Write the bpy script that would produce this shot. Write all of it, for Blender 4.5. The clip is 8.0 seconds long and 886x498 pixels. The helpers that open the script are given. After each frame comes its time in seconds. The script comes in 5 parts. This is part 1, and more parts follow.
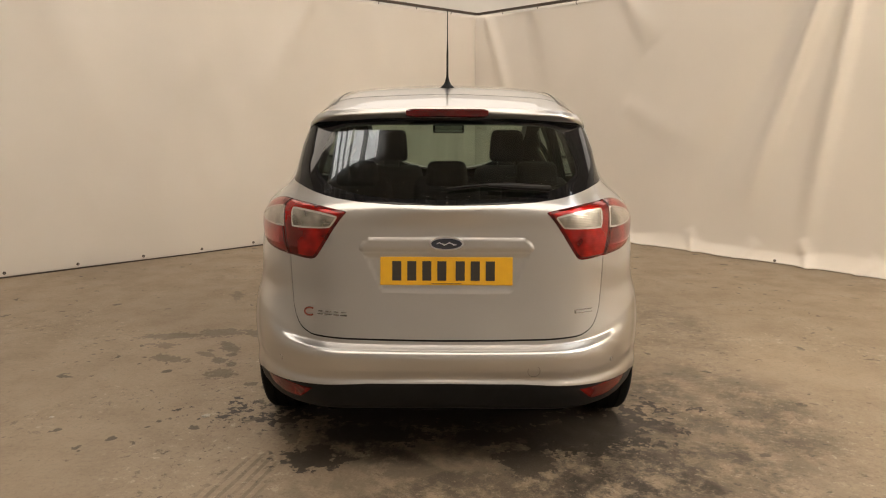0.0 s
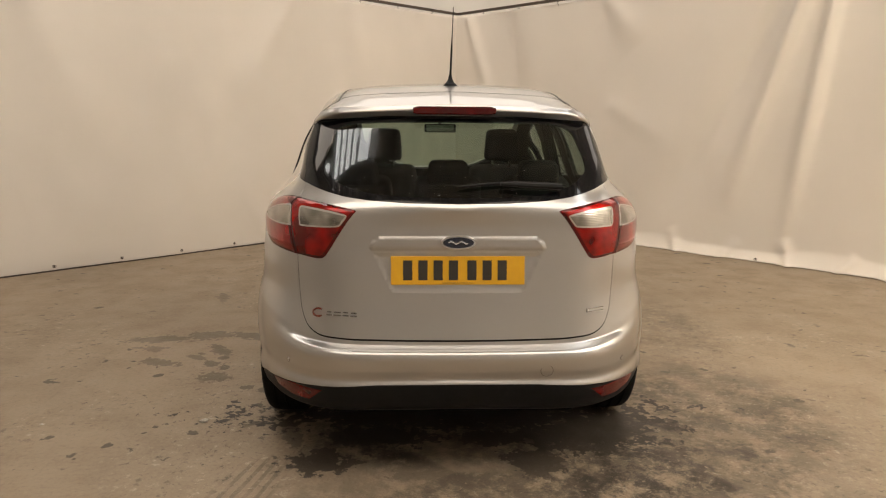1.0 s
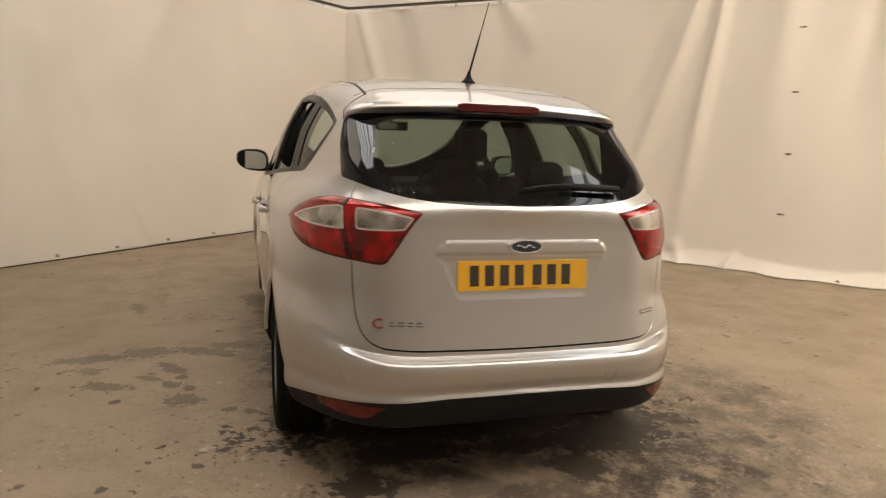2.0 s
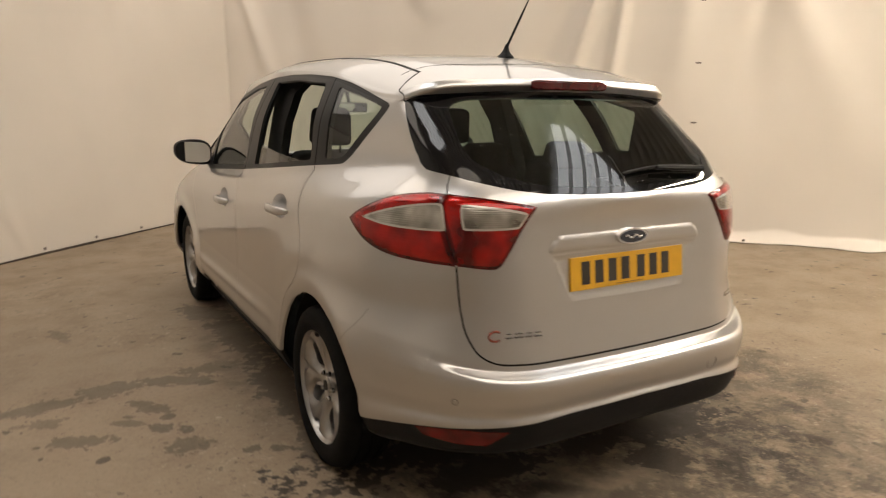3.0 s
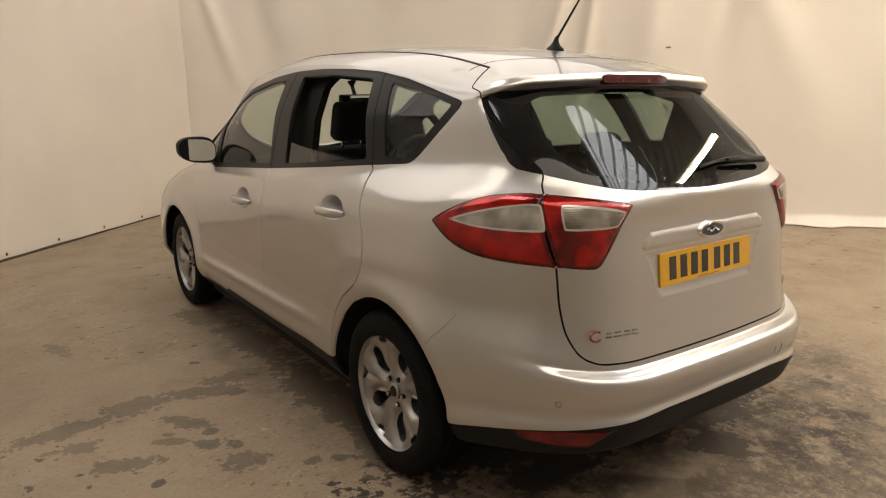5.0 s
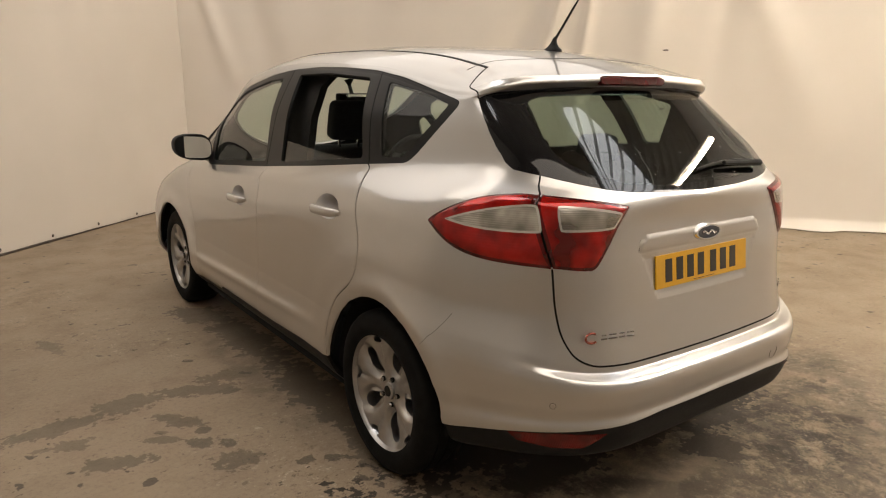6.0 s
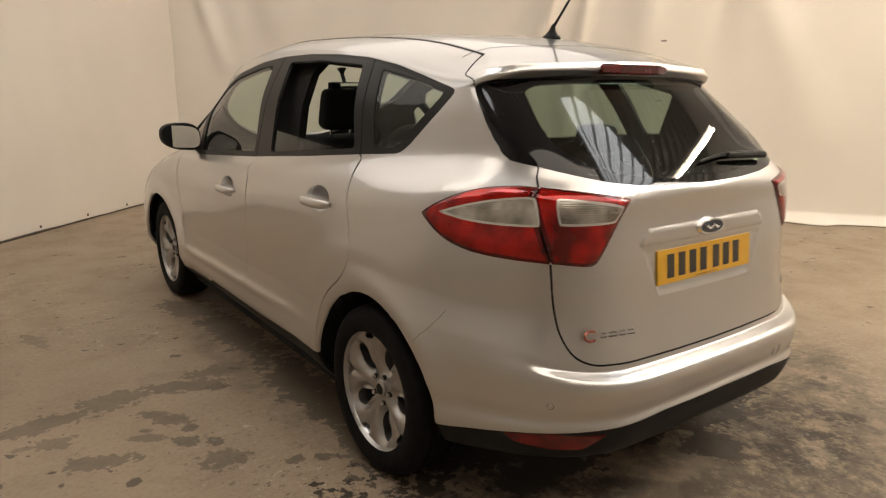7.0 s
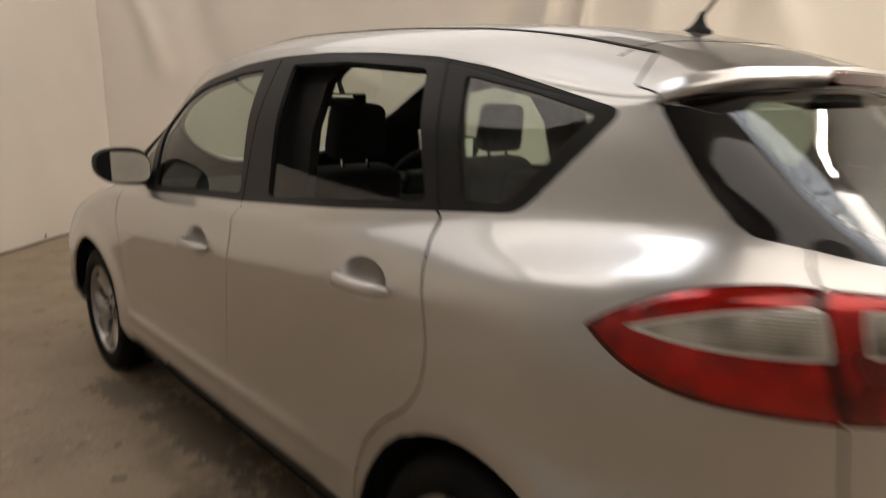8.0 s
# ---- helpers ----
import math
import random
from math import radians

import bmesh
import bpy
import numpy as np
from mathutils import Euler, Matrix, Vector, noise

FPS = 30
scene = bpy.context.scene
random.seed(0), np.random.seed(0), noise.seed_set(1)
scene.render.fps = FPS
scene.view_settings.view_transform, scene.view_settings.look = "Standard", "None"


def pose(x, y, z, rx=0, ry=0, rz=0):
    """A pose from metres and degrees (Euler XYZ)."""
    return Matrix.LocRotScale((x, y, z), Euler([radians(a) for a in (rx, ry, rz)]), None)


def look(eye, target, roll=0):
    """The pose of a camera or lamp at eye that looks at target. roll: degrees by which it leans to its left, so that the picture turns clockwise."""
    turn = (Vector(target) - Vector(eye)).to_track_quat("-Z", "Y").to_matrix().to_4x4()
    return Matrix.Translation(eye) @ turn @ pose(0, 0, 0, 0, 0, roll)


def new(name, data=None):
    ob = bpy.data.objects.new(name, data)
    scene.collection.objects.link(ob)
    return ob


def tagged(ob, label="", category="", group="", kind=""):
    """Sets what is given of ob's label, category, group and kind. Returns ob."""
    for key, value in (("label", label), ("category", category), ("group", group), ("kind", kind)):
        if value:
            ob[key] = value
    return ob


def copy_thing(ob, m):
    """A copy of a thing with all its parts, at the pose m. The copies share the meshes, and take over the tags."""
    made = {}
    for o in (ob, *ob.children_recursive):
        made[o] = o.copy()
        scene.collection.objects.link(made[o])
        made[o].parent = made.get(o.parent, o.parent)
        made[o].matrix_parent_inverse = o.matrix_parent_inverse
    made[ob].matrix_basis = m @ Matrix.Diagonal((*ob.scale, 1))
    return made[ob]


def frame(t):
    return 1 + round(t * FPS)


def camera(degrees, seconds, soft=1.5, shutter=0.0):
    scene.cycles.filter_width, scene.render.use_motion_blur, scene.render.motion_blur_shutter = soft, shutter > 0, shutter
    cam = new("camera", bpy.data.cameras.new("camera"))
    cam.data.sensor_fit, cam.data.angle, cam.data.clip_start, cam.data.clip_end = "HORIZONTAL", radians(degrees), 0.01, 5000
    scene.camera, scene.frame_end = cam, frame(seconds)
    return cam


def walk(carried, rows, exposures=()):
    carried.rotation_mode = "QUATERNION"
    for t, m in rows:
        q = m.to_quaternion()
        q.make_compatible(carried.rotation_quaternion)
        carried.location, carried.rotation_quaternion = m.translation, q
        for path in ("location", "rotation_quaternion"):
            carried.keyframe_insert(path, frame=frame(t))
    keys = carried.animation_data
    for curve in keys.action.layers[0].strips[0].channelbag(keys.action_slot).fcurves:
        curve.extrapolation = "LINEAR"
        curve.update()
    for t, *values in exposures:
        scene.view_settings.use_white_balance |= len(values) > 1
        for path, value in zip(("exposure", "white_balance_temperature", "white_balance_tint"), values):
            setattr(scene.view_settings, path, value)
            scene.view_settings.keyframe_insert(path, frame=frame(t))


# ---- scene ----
cam = camera(65.2, 8.0, 1.1, 0.7)
PATH = [
    (0, (0.001, -2.674, 1.437), (-0.01, -0.708, 1.072), 0.2),
    (0.5, (-0.011, -2.665, 1.424), (-0.018, -0.697, 1.064), -0.1),
    (1, (-0.159, -2.639, 1.423), (-0.084, -0.674, 1.061), 0.4),
    (2.3, (-1.305, -2.207, 1.394), (-0.588, -0.377, 1.022), 2.2),
    (2.5, (-1.477, -2.079, 1.41), (-0.666, -0.294, 1.015), 1.9),
    (3, (-1.711, -1.712, 1.393), (-0.737, -0.013, 0.987), 0.6),
    (3.5, (-1.933, -1.457, 1.402), (-0.838, 0.16, 0.972), -1.4),
    (4, (-2.092, -1.384, 1.43), (-0.95, 0.188, 0.958), -1.7),
    (4.5, (-2.105, -1.385, 1.439), (-0.974, 0.201, 0.983), -0.9),
    (6, (-2.1, -1.376, 1.435), (-0.958, 0.203, 0.985), 0.4),
    (6.5, (-2.099, -1.377, 1.433), (-0.955, 0.2, 0.981), -0.1),
    (7, (-2.049, -1.31, 1.423), (-0.898, 0.256, 0.95), 0.7),
    (7.3, (-2.028, -1.08, 1.392), (-0.868, 0.475, 0.906), 1.2),
    (7.5, (-1.996, -0.842, 1.425), (-0.808, 0.689, 0.93), 1.9),
    (7.6, (-1.97, -0.698, 1.439), (-0.755, 0.811, 0.945), 1.8),
    (7.8, (-1.913, -0.475, 1.438), (-0.636, 0.981, 0.94), 1.7),
    (8, (-1.817, -0.252, 1.422), (-0.519, 1.203, 0.979), 1.2),
]
walk(cam, [(t, look(eye, target, roll)) for t, eye, target, roll in PATH], [(0.0, -0.07, 6400, 10), (2.5, -0.07, 6350, 10), (7.0, -0.07, 6300, 10), (7.5, -0.14, 6250, 10), (8.0, -0.33, 6050, 10)])

# ---------- world, lights, exposure ----------
world = bpy.data.worlds.new("world")
scene.world = world
world.use_nodes = True
wn = world.node_tree.nodes
sky = wn.new("ShaderNodeTexSky")
sky.sky_type = "NISHITA"
sky.sun_disc = False
sky.sun_elevation, sky.sun_rotation = radians(35), radians(200)
world.node_tree.links.new(sky.outputs["Color"], wn["Background"].inputs["Color"])
wn["Background"].inputs["Strength"].default_value = 0.1
scene.view_settings.exposure = 0.0


ROOF_A, ROOF_B, ROOF_C, ROOF_D, ROOF_E, TUBE = 2.5, 4.3, 1.2, 2.7, 13.5, 255.0      # glow of striped bay B, added fill panels A, C, D, E, and the tube


# ---------- materials ----------
def mat(name, colour, rough=0.5, metal=0.0, coat=0.0, spread=0.0, scale=6.0, bump=0.0, bump_scale=60.0, rough_spread=0.0):
    m = bpy.data.materials.new(name)
    m.use_nodes = True
    nt = m.node_tree
    b = nt.nodes["Principled BSDF"]
    b.inputs["Base Color"].default_value = (*colour, 1)
    b.inputs["Roughness"].default_value = rough
    b.inputs["Metallic"].default_value = metal
    b.inputs["Coat Weight"].default_value = coat
    b.inputs["Coat Roughness"].default_value = 0.04
    if max(colour) < 0.02 and coat == 0:
        b.inputs["Specular IOR Level"].default_value = 0.18
    tc = nt.nodes.new("ShaderNodeTexCoord")
    if spread or rough_spread:
        n = nt.nodes.new("ShaderNodeTexNoise")
        n.inputs["Scale"].default_value = scale
        n.inputs["Detail"].default_value = 6
        nt.links.new(tc.outputs["Object"], n.inputs["Vector"])
        if spread:
            r = nt.nodes.new("ShaderNodeMapRange")
            r.inputs["From Min"].default_value, r.inputs["From Max"].default_value = 0.3, 0.7
            r.inputs["To Min"].default_value, r.inputs["To Max"].default_value = 1 - spread, 1 + spread
            v = nt.nodes.new("ShaderNodeVectorMath")
            v.operation = "SCALE"
            v.inputs[0].default_value = colour
            nt.links.new(n.outputs["Fac"], r.inputs["Value"])
            nt.links.new(r.outputs["Result"], v.inputs["Scale"])
            nt.links.new(v.outputs["Vector"], b.inputs["Base Color"])
        if rough_spread:
            r = nt.nodes.new("ShaderNodeMapRange")
            r.inputs["From Min"].default_value, r.inputs["From Max"].default_value = 0.3, 0.7
            r.inputs["To Min"].default_value, r.inputs["To Max"].default_value = rough - rough_spread, rough + rough_spread
            nt.links.new(n.outputs["Fac"], r.inputs["Value"])
            nt.links.new(r.outputs["Result"], b.inputs["Roughness"])
    if bump:
        n2 = nt.nodes.new("ShaderNodeTexNoise")
        n2.inputs["Scale"].default_value = bump_scale
        n2.inputs["Detail"].default_value = 4
        nt.links.new(tc.outputs["Object"], n2.inputs["Vector"])
        bp = nt.nodes.new("ShaderNodeBump")
        bp.inputs["Strength"].default_value = bump
        bp.inputs["Distance"].default_value = 0.002
        nt.links.new(n2.outputs["Fac"], bp.inputs["Height"])
        nt.links.new(bp.outputs["Normal"], b.inputs["Normal"])
    return m


def glass_mat(name, tint, rough=0.0, gain=1.0):
    m = bpy.data.materials.new(name)
    m.use_nodes = True
    nt = m.node_tree
    nt.nodes.remove(nt.nodes["Principled BSDF"])
    out = nt.nodes["Material Output"]
    tr = nt.nodes.new("ShaderNodeBsdfTransparent")
    tr.inputs["Color"].default_value = (*tint, 1)
    gl = nt.nodes.new("ShaderNodeBsdfGlossy")
    gl.inputs["Roughness"].default_value = rough
    lw = nt.nodes.new("ShaderNodeLayerWeight")
    lw.inputs["Blend"].default_value = 0.5
    pw = nt.nodes.new("ShaderNodeMath")
    pw.operation = "POWER"
    pw.inputs[1].default_value = 4.5
    nt.links.new(lw.outputs["Facing"], pw.inputs[0])
    mul = nt.nodes.new("ShaderNodeMath")
    mul.operation = "MULTIPLY_ADD"
    mul.use_clamp = True
    mul.inputs[1].default_value = 0.9
    mul.inputs[2].default_value = 0.06 * gain
    nt.links.new(pw.outputs["Value"], mul.inputs[0])
    mx = nt.nodes.new("ShaderNodeMixShader")
    nt.links.new(mul.outputs["Value"], mx.inputs["Fac"])
    nt.links.new(tr.outputs["BSDF"], mx.inputs[1])
    nt.links.new(gl.outputs["BSDF"], mx.inputs[2])
    nt.links.new(mx.outputs["Shader"], out.inputs["Surface"])
    return m


def glow_mat(name, colour, strength):
    m = bpy.data.materials.new(name)
    m.use_nodes = True
    b = m.node_tree.nodes["Principled BSDF"]
    b.inputs["Base Color"].default_value = (*colour, 1)
    b.inputs["Emission Color"].default_value = (*colour, 1)
    b.inputs["Emission Strength"].default_value = strength
    return m


M_PAINT = mat("silver_paint", (0.50, 0.492, 0.484), 0.32, 0.92, 1.0, 0.03, 400)
M_PAINT.node_tree.nodes["Principled BSDF"].inputs["Coat IOR"].default_value = 1.8
M_PAINT.node_tree.nodes["Principled BSDF"].inputs["Coat Roughness"].default_value = 0.02
M_BLACK = mat("black_plastic", (0.009, 0.009, 0.0095), 0.5, 0, 0, 0.2, 30, 0.3, 300)
M_GLOSSBLACK = mat("satin_black", (0.010, 0.0098, 0.0098), 0.35, 0, 0.0)
M_GLOSSBLACK.node_tree.nodes["Principled BSDF"].inputs["Specular IOR Level"].default_value = 0.2
M_GAP = mat("gap_dark", (0.012, 0.012, 0.012), 0.9)
M_GLASS = glass_mat("window_glass", (0.72, 0.80, 0.74), 0.0, 1.0)
M_REARGLASS = glass_mat("rear_glass", (0.38, 0.45, 0.40), 0.0, 1.0)
M_FRIT = mat("black_frit_glass", (0.006, 0.006, 0.007), 0.03)
M_FRIT.node_tree.nodes["Principled BSDF"].inputs["Specular IOR Level"].default_value = 0.4
M_TRIM = mat("dark_interior_trim", (0.018, 0.0175, 0.017), 0.75, 0, 0, 0.15, 20, 0.4, 400)
M_LINING = mat("grey_headlining", (0.16, 0.15, 0.135), 0.9, 0, 0, 0.05, 40)


def lens_mat(name, colour, dark, scale, metal, ribs, relief=0.5):
    """A ribbed lamp lens: darker and lighter fields, fine ribs under a clear coat."""
    m = mat(name, colour, 0.22, metal, 1.0)
    nt = m.node_tree
    b = nt.nodes["Principled BSDF"]
    b.inputs["Specular IOR Level"].default_value = 0.0
    tc = nt.nodes.new("ShaderNodeTexCoord")
    w = nt.nodes.new("ShaderNodeTexWave")
    w.bands_direction = ribs
    w.inputs["Scale"].default_value = scale
    w.inputs["Distortion"].default_value = 0.3
    nt.links.new(tc.outputs["Object"], w.inputs["Vector"])
    n = nt.nodes.new("ShaderNodeTexNoise")
    n.inputs["Scale"].default_value = 11
    nt.links.new(tc.outputs["Object"], n.inputs["Vector"])
    r = nt.nodes.new("ShaderNodeMapRange")
    r.inputs["From Min"].default_value, r.inputs["From Max"].default_value = 0.35, 0.65
    nt.links.new(n.outputs["Fac"], r.inputs["Value"])
    mx = nt.nodes.new("ShaderNodeMix")
    mx.data_type = "RGBA"
    mx.inputs[6].default_value, mx.inputs[7].default_value = (*dark, 1), (*colour, 1)
    nt.links.new(r.outputs["Result"], mx.inputs["Factor"])
    nt.links.new(mx.outputs[2], b.inputs["Base Color"])
    bp = nt.nodes.new("ShaderNodeBump")
    bp.inputs["Strength"].default_value, bp.inputs["Distance"].default_value = relief, 0.002
    nt.links.new(w.outputs["Fac"], bp.inputs["Height"])
    nt.links.new(bp.outputs["Normal"], b.inputs["Normal"])
    return m


M_RED = lens_mat("red_lens", (0.46, 0.009, 0.005), (0.13, 0.002, 0.0015), 34, 0.55, "Z", 0.10)
M_DEEPRED = lens_mat("deep_red_lens_rim", (0.10, 0.002, 0.0015), (0.05, 0.001, 0.001), 9, 0.3, "Y", 0.1)
M_REFLECTOR = lens_mat("reflector_red", (0.19, 0.004, 0.003), (0.08, 0.0015, 0.0015), 60, 0.2, "X", 0.3)
M_CLEAR = mat("silvered_lamp_frame", (0.56, 0.54, 0.51), 0.22, 0.6, 1.0, 0.06, 40)
M_CORE = lens_mat("clear_lamp_core", (0.58, 0.555, 0.50), (0.16, 0.15, 0.13), 48, 0.7, "Z", 0.3)
M_CHROME = mat("chrome", (0.75, 0.74, 0.72), 0.1, 1.0)
M_ALLOY = mat("alloy_wheel", (0.37, 0.362, 0.355), 0.30, 0.9, 0.3, 0.12, 20)
M_RUBBER = mat("tyre_rubber", (0.008, 0.0078, 0.0075), 0.7, 0, 0, 0.25, 25, 0.4, 200)
M_RUBBER.node_tree.nodes["Principled BSDF"].inputs["Specular IOR Level"].default_value = 0.07
M_STEEL = mat("brake_steel", (0.20, 0.19, 0.18), 0.45, 0.9, 0, 0.3, 30)
M_FABRIC = mat("seat_fabric", (0.022, 0.022, 0.024), 0.9, 0, 0, 0.2, 60, 0.6, 500)


# ---------- mesh helpers ----------
def mesh_ob(name, verts, faces, material, parent=None, label="", smooth=True, normals=None):
    me = bpy.data.meshes.new(name)
    me.from_pydata([tuple(v) for v in verts], [], faces)
    me.materials.append(material)
    me.validate()
    if smooth:
        me.polygons.foreach_set("use_smooth", [True] * len(me.polygons))
    if normals is not None and len(normals) == len(me.vertices):
        me.normals_split_custom_set_from_vertices([tuple(n) for n in normals])
    ob = new(name, me)
    ob.parent = parent
    if label:
        tagged(ob, label)
    return ob


def part(name, bm, material, parent, label="", smooth=False):
    me = bpy.data.meshes.new(name)
    bmesh.ops.recalc_face_normals(bm, faces=bm.faces)
    bm.to_mesh(me)
    bm.free()
    me.materials.append(material)
    if smooth:
        me.polygons.foreach_set("use_smooth", [True] * len(me.polygons))
        me.set_sharp_from_angle(angle=radians(38))
    ob = new(name, me)
    ob.parent = parent
    if label:
        tagged(ob, label)
    return ob


def thing(name, label, category, m=None, group="", kind=""):
    ob = new(name)
    if m is not None:
        ob.matrix_world = m
    return tagged(ob, label, category, group, kind)


def box(bm, x0, x1, y0, y1, z0, z1, bevel=0.0, seg=2):
    b = bmesh.new()
    bmesh.ops.create_cube(b, size=1, matrix=Matrix.LocRotScale(((x0 + x1) / 2, (y0 + y1) / 2, (z0 + z1) / 2), None, (x1 - x0, y1 - y0, z1 - z0)))
    if bevel:
        bmesh.ops.bevel(b, geom=b.edges[:], offset=bevel, segments=seg, profile=0.6, affect="EDGES")
    join(bm, b)
    return bm


def join(bm, b, m=None):
    if m is not None:
        bmesh.ops.transform(b, matrix=m, verts=b.verts)
    table = {v: bm.verts.new(v.co) for v in b.verts}
    for f in b.faces:
        try:
            bm.faces.new([table[v] for v in f.verts])
        except ValueError:
            pass
    b.free()
    return bm


def cyl(bm, m, r0, r1, h, n=24):
    b = bmesh.new()
    bmesh.ops.create_cone(b, cap_ends=True, segments=n, radius1=r0, radius2=r1, depth=h)
    return join(bm, b, m)


def lathe(bm, profile, n=48, m=None):
    """Turn a profile of (radius, height) round the z axis."""
    b = bmesh.new()
    rings = [[b.verts.new((r * math.cos(2 * math.pi * i / n), r * math.sin(2 * math.pi * i / n), h)) for i in range(n)] for r, h in profile]
    for a, c in zip(rings, rings[1:]):
        for i in range(n):
            b.faces.new((a[i], a[(i + 1) % n], c[(i + 1) % n], c[i]))
    return join(bm, b, m)


def sweep(bm, pts, radius, n=8):
    """A tube along points; radius may be a list."""
    pts = [Vector(p) for p in pts]
    rad = radius if isinstance(radius, (list, tuple)) else [radius] * len(pts)
    rings = []
    for i, p in enumerate(pts):
        d = (pts[min(i + 1, len(pts) - 1)] - pts[max(i - 1, 0)]).normalized()
        side = d.cross(Vector((0, 0, 1)) if abs(d.z) < 0.95 else Vector((1, 0, 0))).normalized()
        up = side.cross(d)
        rings.append([bm.verts.new(p + rad[i] * (math.cos(2 * math.pi * k / n) * side + math.sin(2 * math.pi * k / n) * up)) for k in range(n)])
    for a, c in zip(rings, rings[1:]):
        for k in range(n):
            bm.faces.new((a[k], a[(k + 1) % n], c[(k + 1) % n], c[k]))
    bm.faces.new(rings[0][::-1])
    bm.faces.new(rings[-1])
    return bm


def pchip(knots, vals, q):
    """Monotone cubic through rows of vals at the knots."""
    k, v, q = np.asarray(knots, float), np.asarray(vals, float), np.asarray(q, float)
    flat = v.ndim == 1
    v = v.reshape(len(k), -1)
    h = np.diff(k)[:, None]
    d = np.diff(v, axis=0) / h
    m = np.zeros_like(v)
    if len(k) > 2:
        w1, w2 = 2 * h[1:] + h[:-1], h[1:] + 2 * h[:-1]
        with np.errstate(divide="ignore", invalid="ignore"):
            hm = (w1 + w2) / (w1 / d[:-1] + w2 / d[1:])
        m[1:-1] = np.where(d[:-1] * d[1:] > 0, hm, 0)
    m[0], m[-1] = d[0], d[-1]
    i = np.clip(np.searchsorted(k, q, side="right") - 1, 0, len(k) - 2)
    t = ((q - k[i]) / h[i, 0])[:, None]
    hh = h[i]
    out = (2 * t**3 - 3 * t**2 + 1) * v[i] + (t**3 - 2 * t**2 + t) * hh * m[i] + (-2 * t**3 + 3 * t**2) * v[i + 1] + (t**3 - t**2) * hh * m[i + 1]
    return out[:, 0] if flat else out


# ---------- the car's outer surface ----------
# The shell is a stack of level lines round half the car: rear centre, rear corner, side, front corner, front centre.
N_REAR, N_CORNER, N_SIDE, N_FCORNER, N_FRONT = 24, 40, 120, 24, 12
U_C0, U_C1 = N_REAR, N_REAR + N_CORNER
U_S1 = U_C1 + N_SIDE
U_F1 = U_S1 + N_FCORNER
NU = U_F1 + N_FRONT + 1


def level(R, bow, xc, rx, ry, Wm, F, frx, fry, zs, slim=False):
    """One level line. zs: heights at rear centre, mid corner, then at y 0.55, 1.1, 1.8, 2.4, 2.95, 3.5 along the side, and at front centre."""
    W = xc + rx
    x, y = np.zeros(NU), np.zeros(NU)
    a = np.arange(NU)
    s = a <= U_C0
    x[s] = xc * a[s] / U_C0
    s = (a > U_C0) & (a <= U_C1)
    ph = (a[s] - U_C0) / N_CORNER * math.pi / 2
    x[s], y[s] = xc + rx * np.sin(ph), ry * (1 - np.cos(ph))
    y[a <= U_C1] += R + bow * (x[a <= U_C1] / W) ** 2
    y0, y1 = R + bow + ry, F - fry
    s = (a > U_C1) & (a <= U_S1)
    x[s], y[s] = W, y0 + (y1 - y0) * (a[s] - U_C1) / N_SIDE
    s = (a > U_S1) & (a <= U_F1)
    ph = (a[s] - U_S1) / N_FCORNER * math.pi / 2
    x[s], y[s] = W - frx + frx * np.cos(ph), y1 + fry * 0.8 * np.sin(ph)
    s = a > U_F1
    t = (a[s] - U_F1) / N_FRONT
    x[s] = (W - frx) * (1 - t)
    y[s] = y1 + fry * 0.8 + fry * 0.2 * (1 - (1 - t) ** 2)
    if slim:
        grow = pchip([-1, 0.28, 0.5, 0.735, 1.0, 1.35, 2.4, 3.3, 4.0, 5], [0, 0, 0.22, 0.50, 0.80, 1.0, 1.0, 0.97, 0.9, 0.85], y)
    else:
        grow = pchip([-1, 0.15, 0.6, 1.2, 2.4, 3.3, 4.0, 5], [0, 0, 0.45, 1.0, 1.0, 0.97, 0.9, 0.85], y)
    x = x * (1 + (Wm / W - 1) * grow)
    if isinstance(zs, float):
        z = np.full(NU, zs)
    else:
        k = [0, U_C0 + 0.55 * N_CORNER]
        v = [zs[0], zs[1]]
        if 0.515 < zs[0] < 0.59:
            # the bumper step stays low until it is past the corner of the gate
            d = zs[1] - zs[0]
            k = [0, 0.9 * U_C0, U_C0 + 0.22 * N_CORNER, k[1]]
            v = [zs[0], zs[0] + 0.04 * d, zs[0] + 0.22 * d, zs[1]]
        side = np.arange(U_C0, U_F1)
        for yy, zz in zip((0.55, 1.1, 1.8, 2.4, 2.95, 3.5), zs[2:8]):
            u = np.interp(yy, y[side], side)
            if u > k[-1] + 1:
                k.append(u), v.append(zz)
        if k[-1] < NU - 3:
            k.append(NU - 1), v.append(zs[8])
        z = pchip(k, v, np.arange(NU))
    return np.stack([x, y, z], 1)


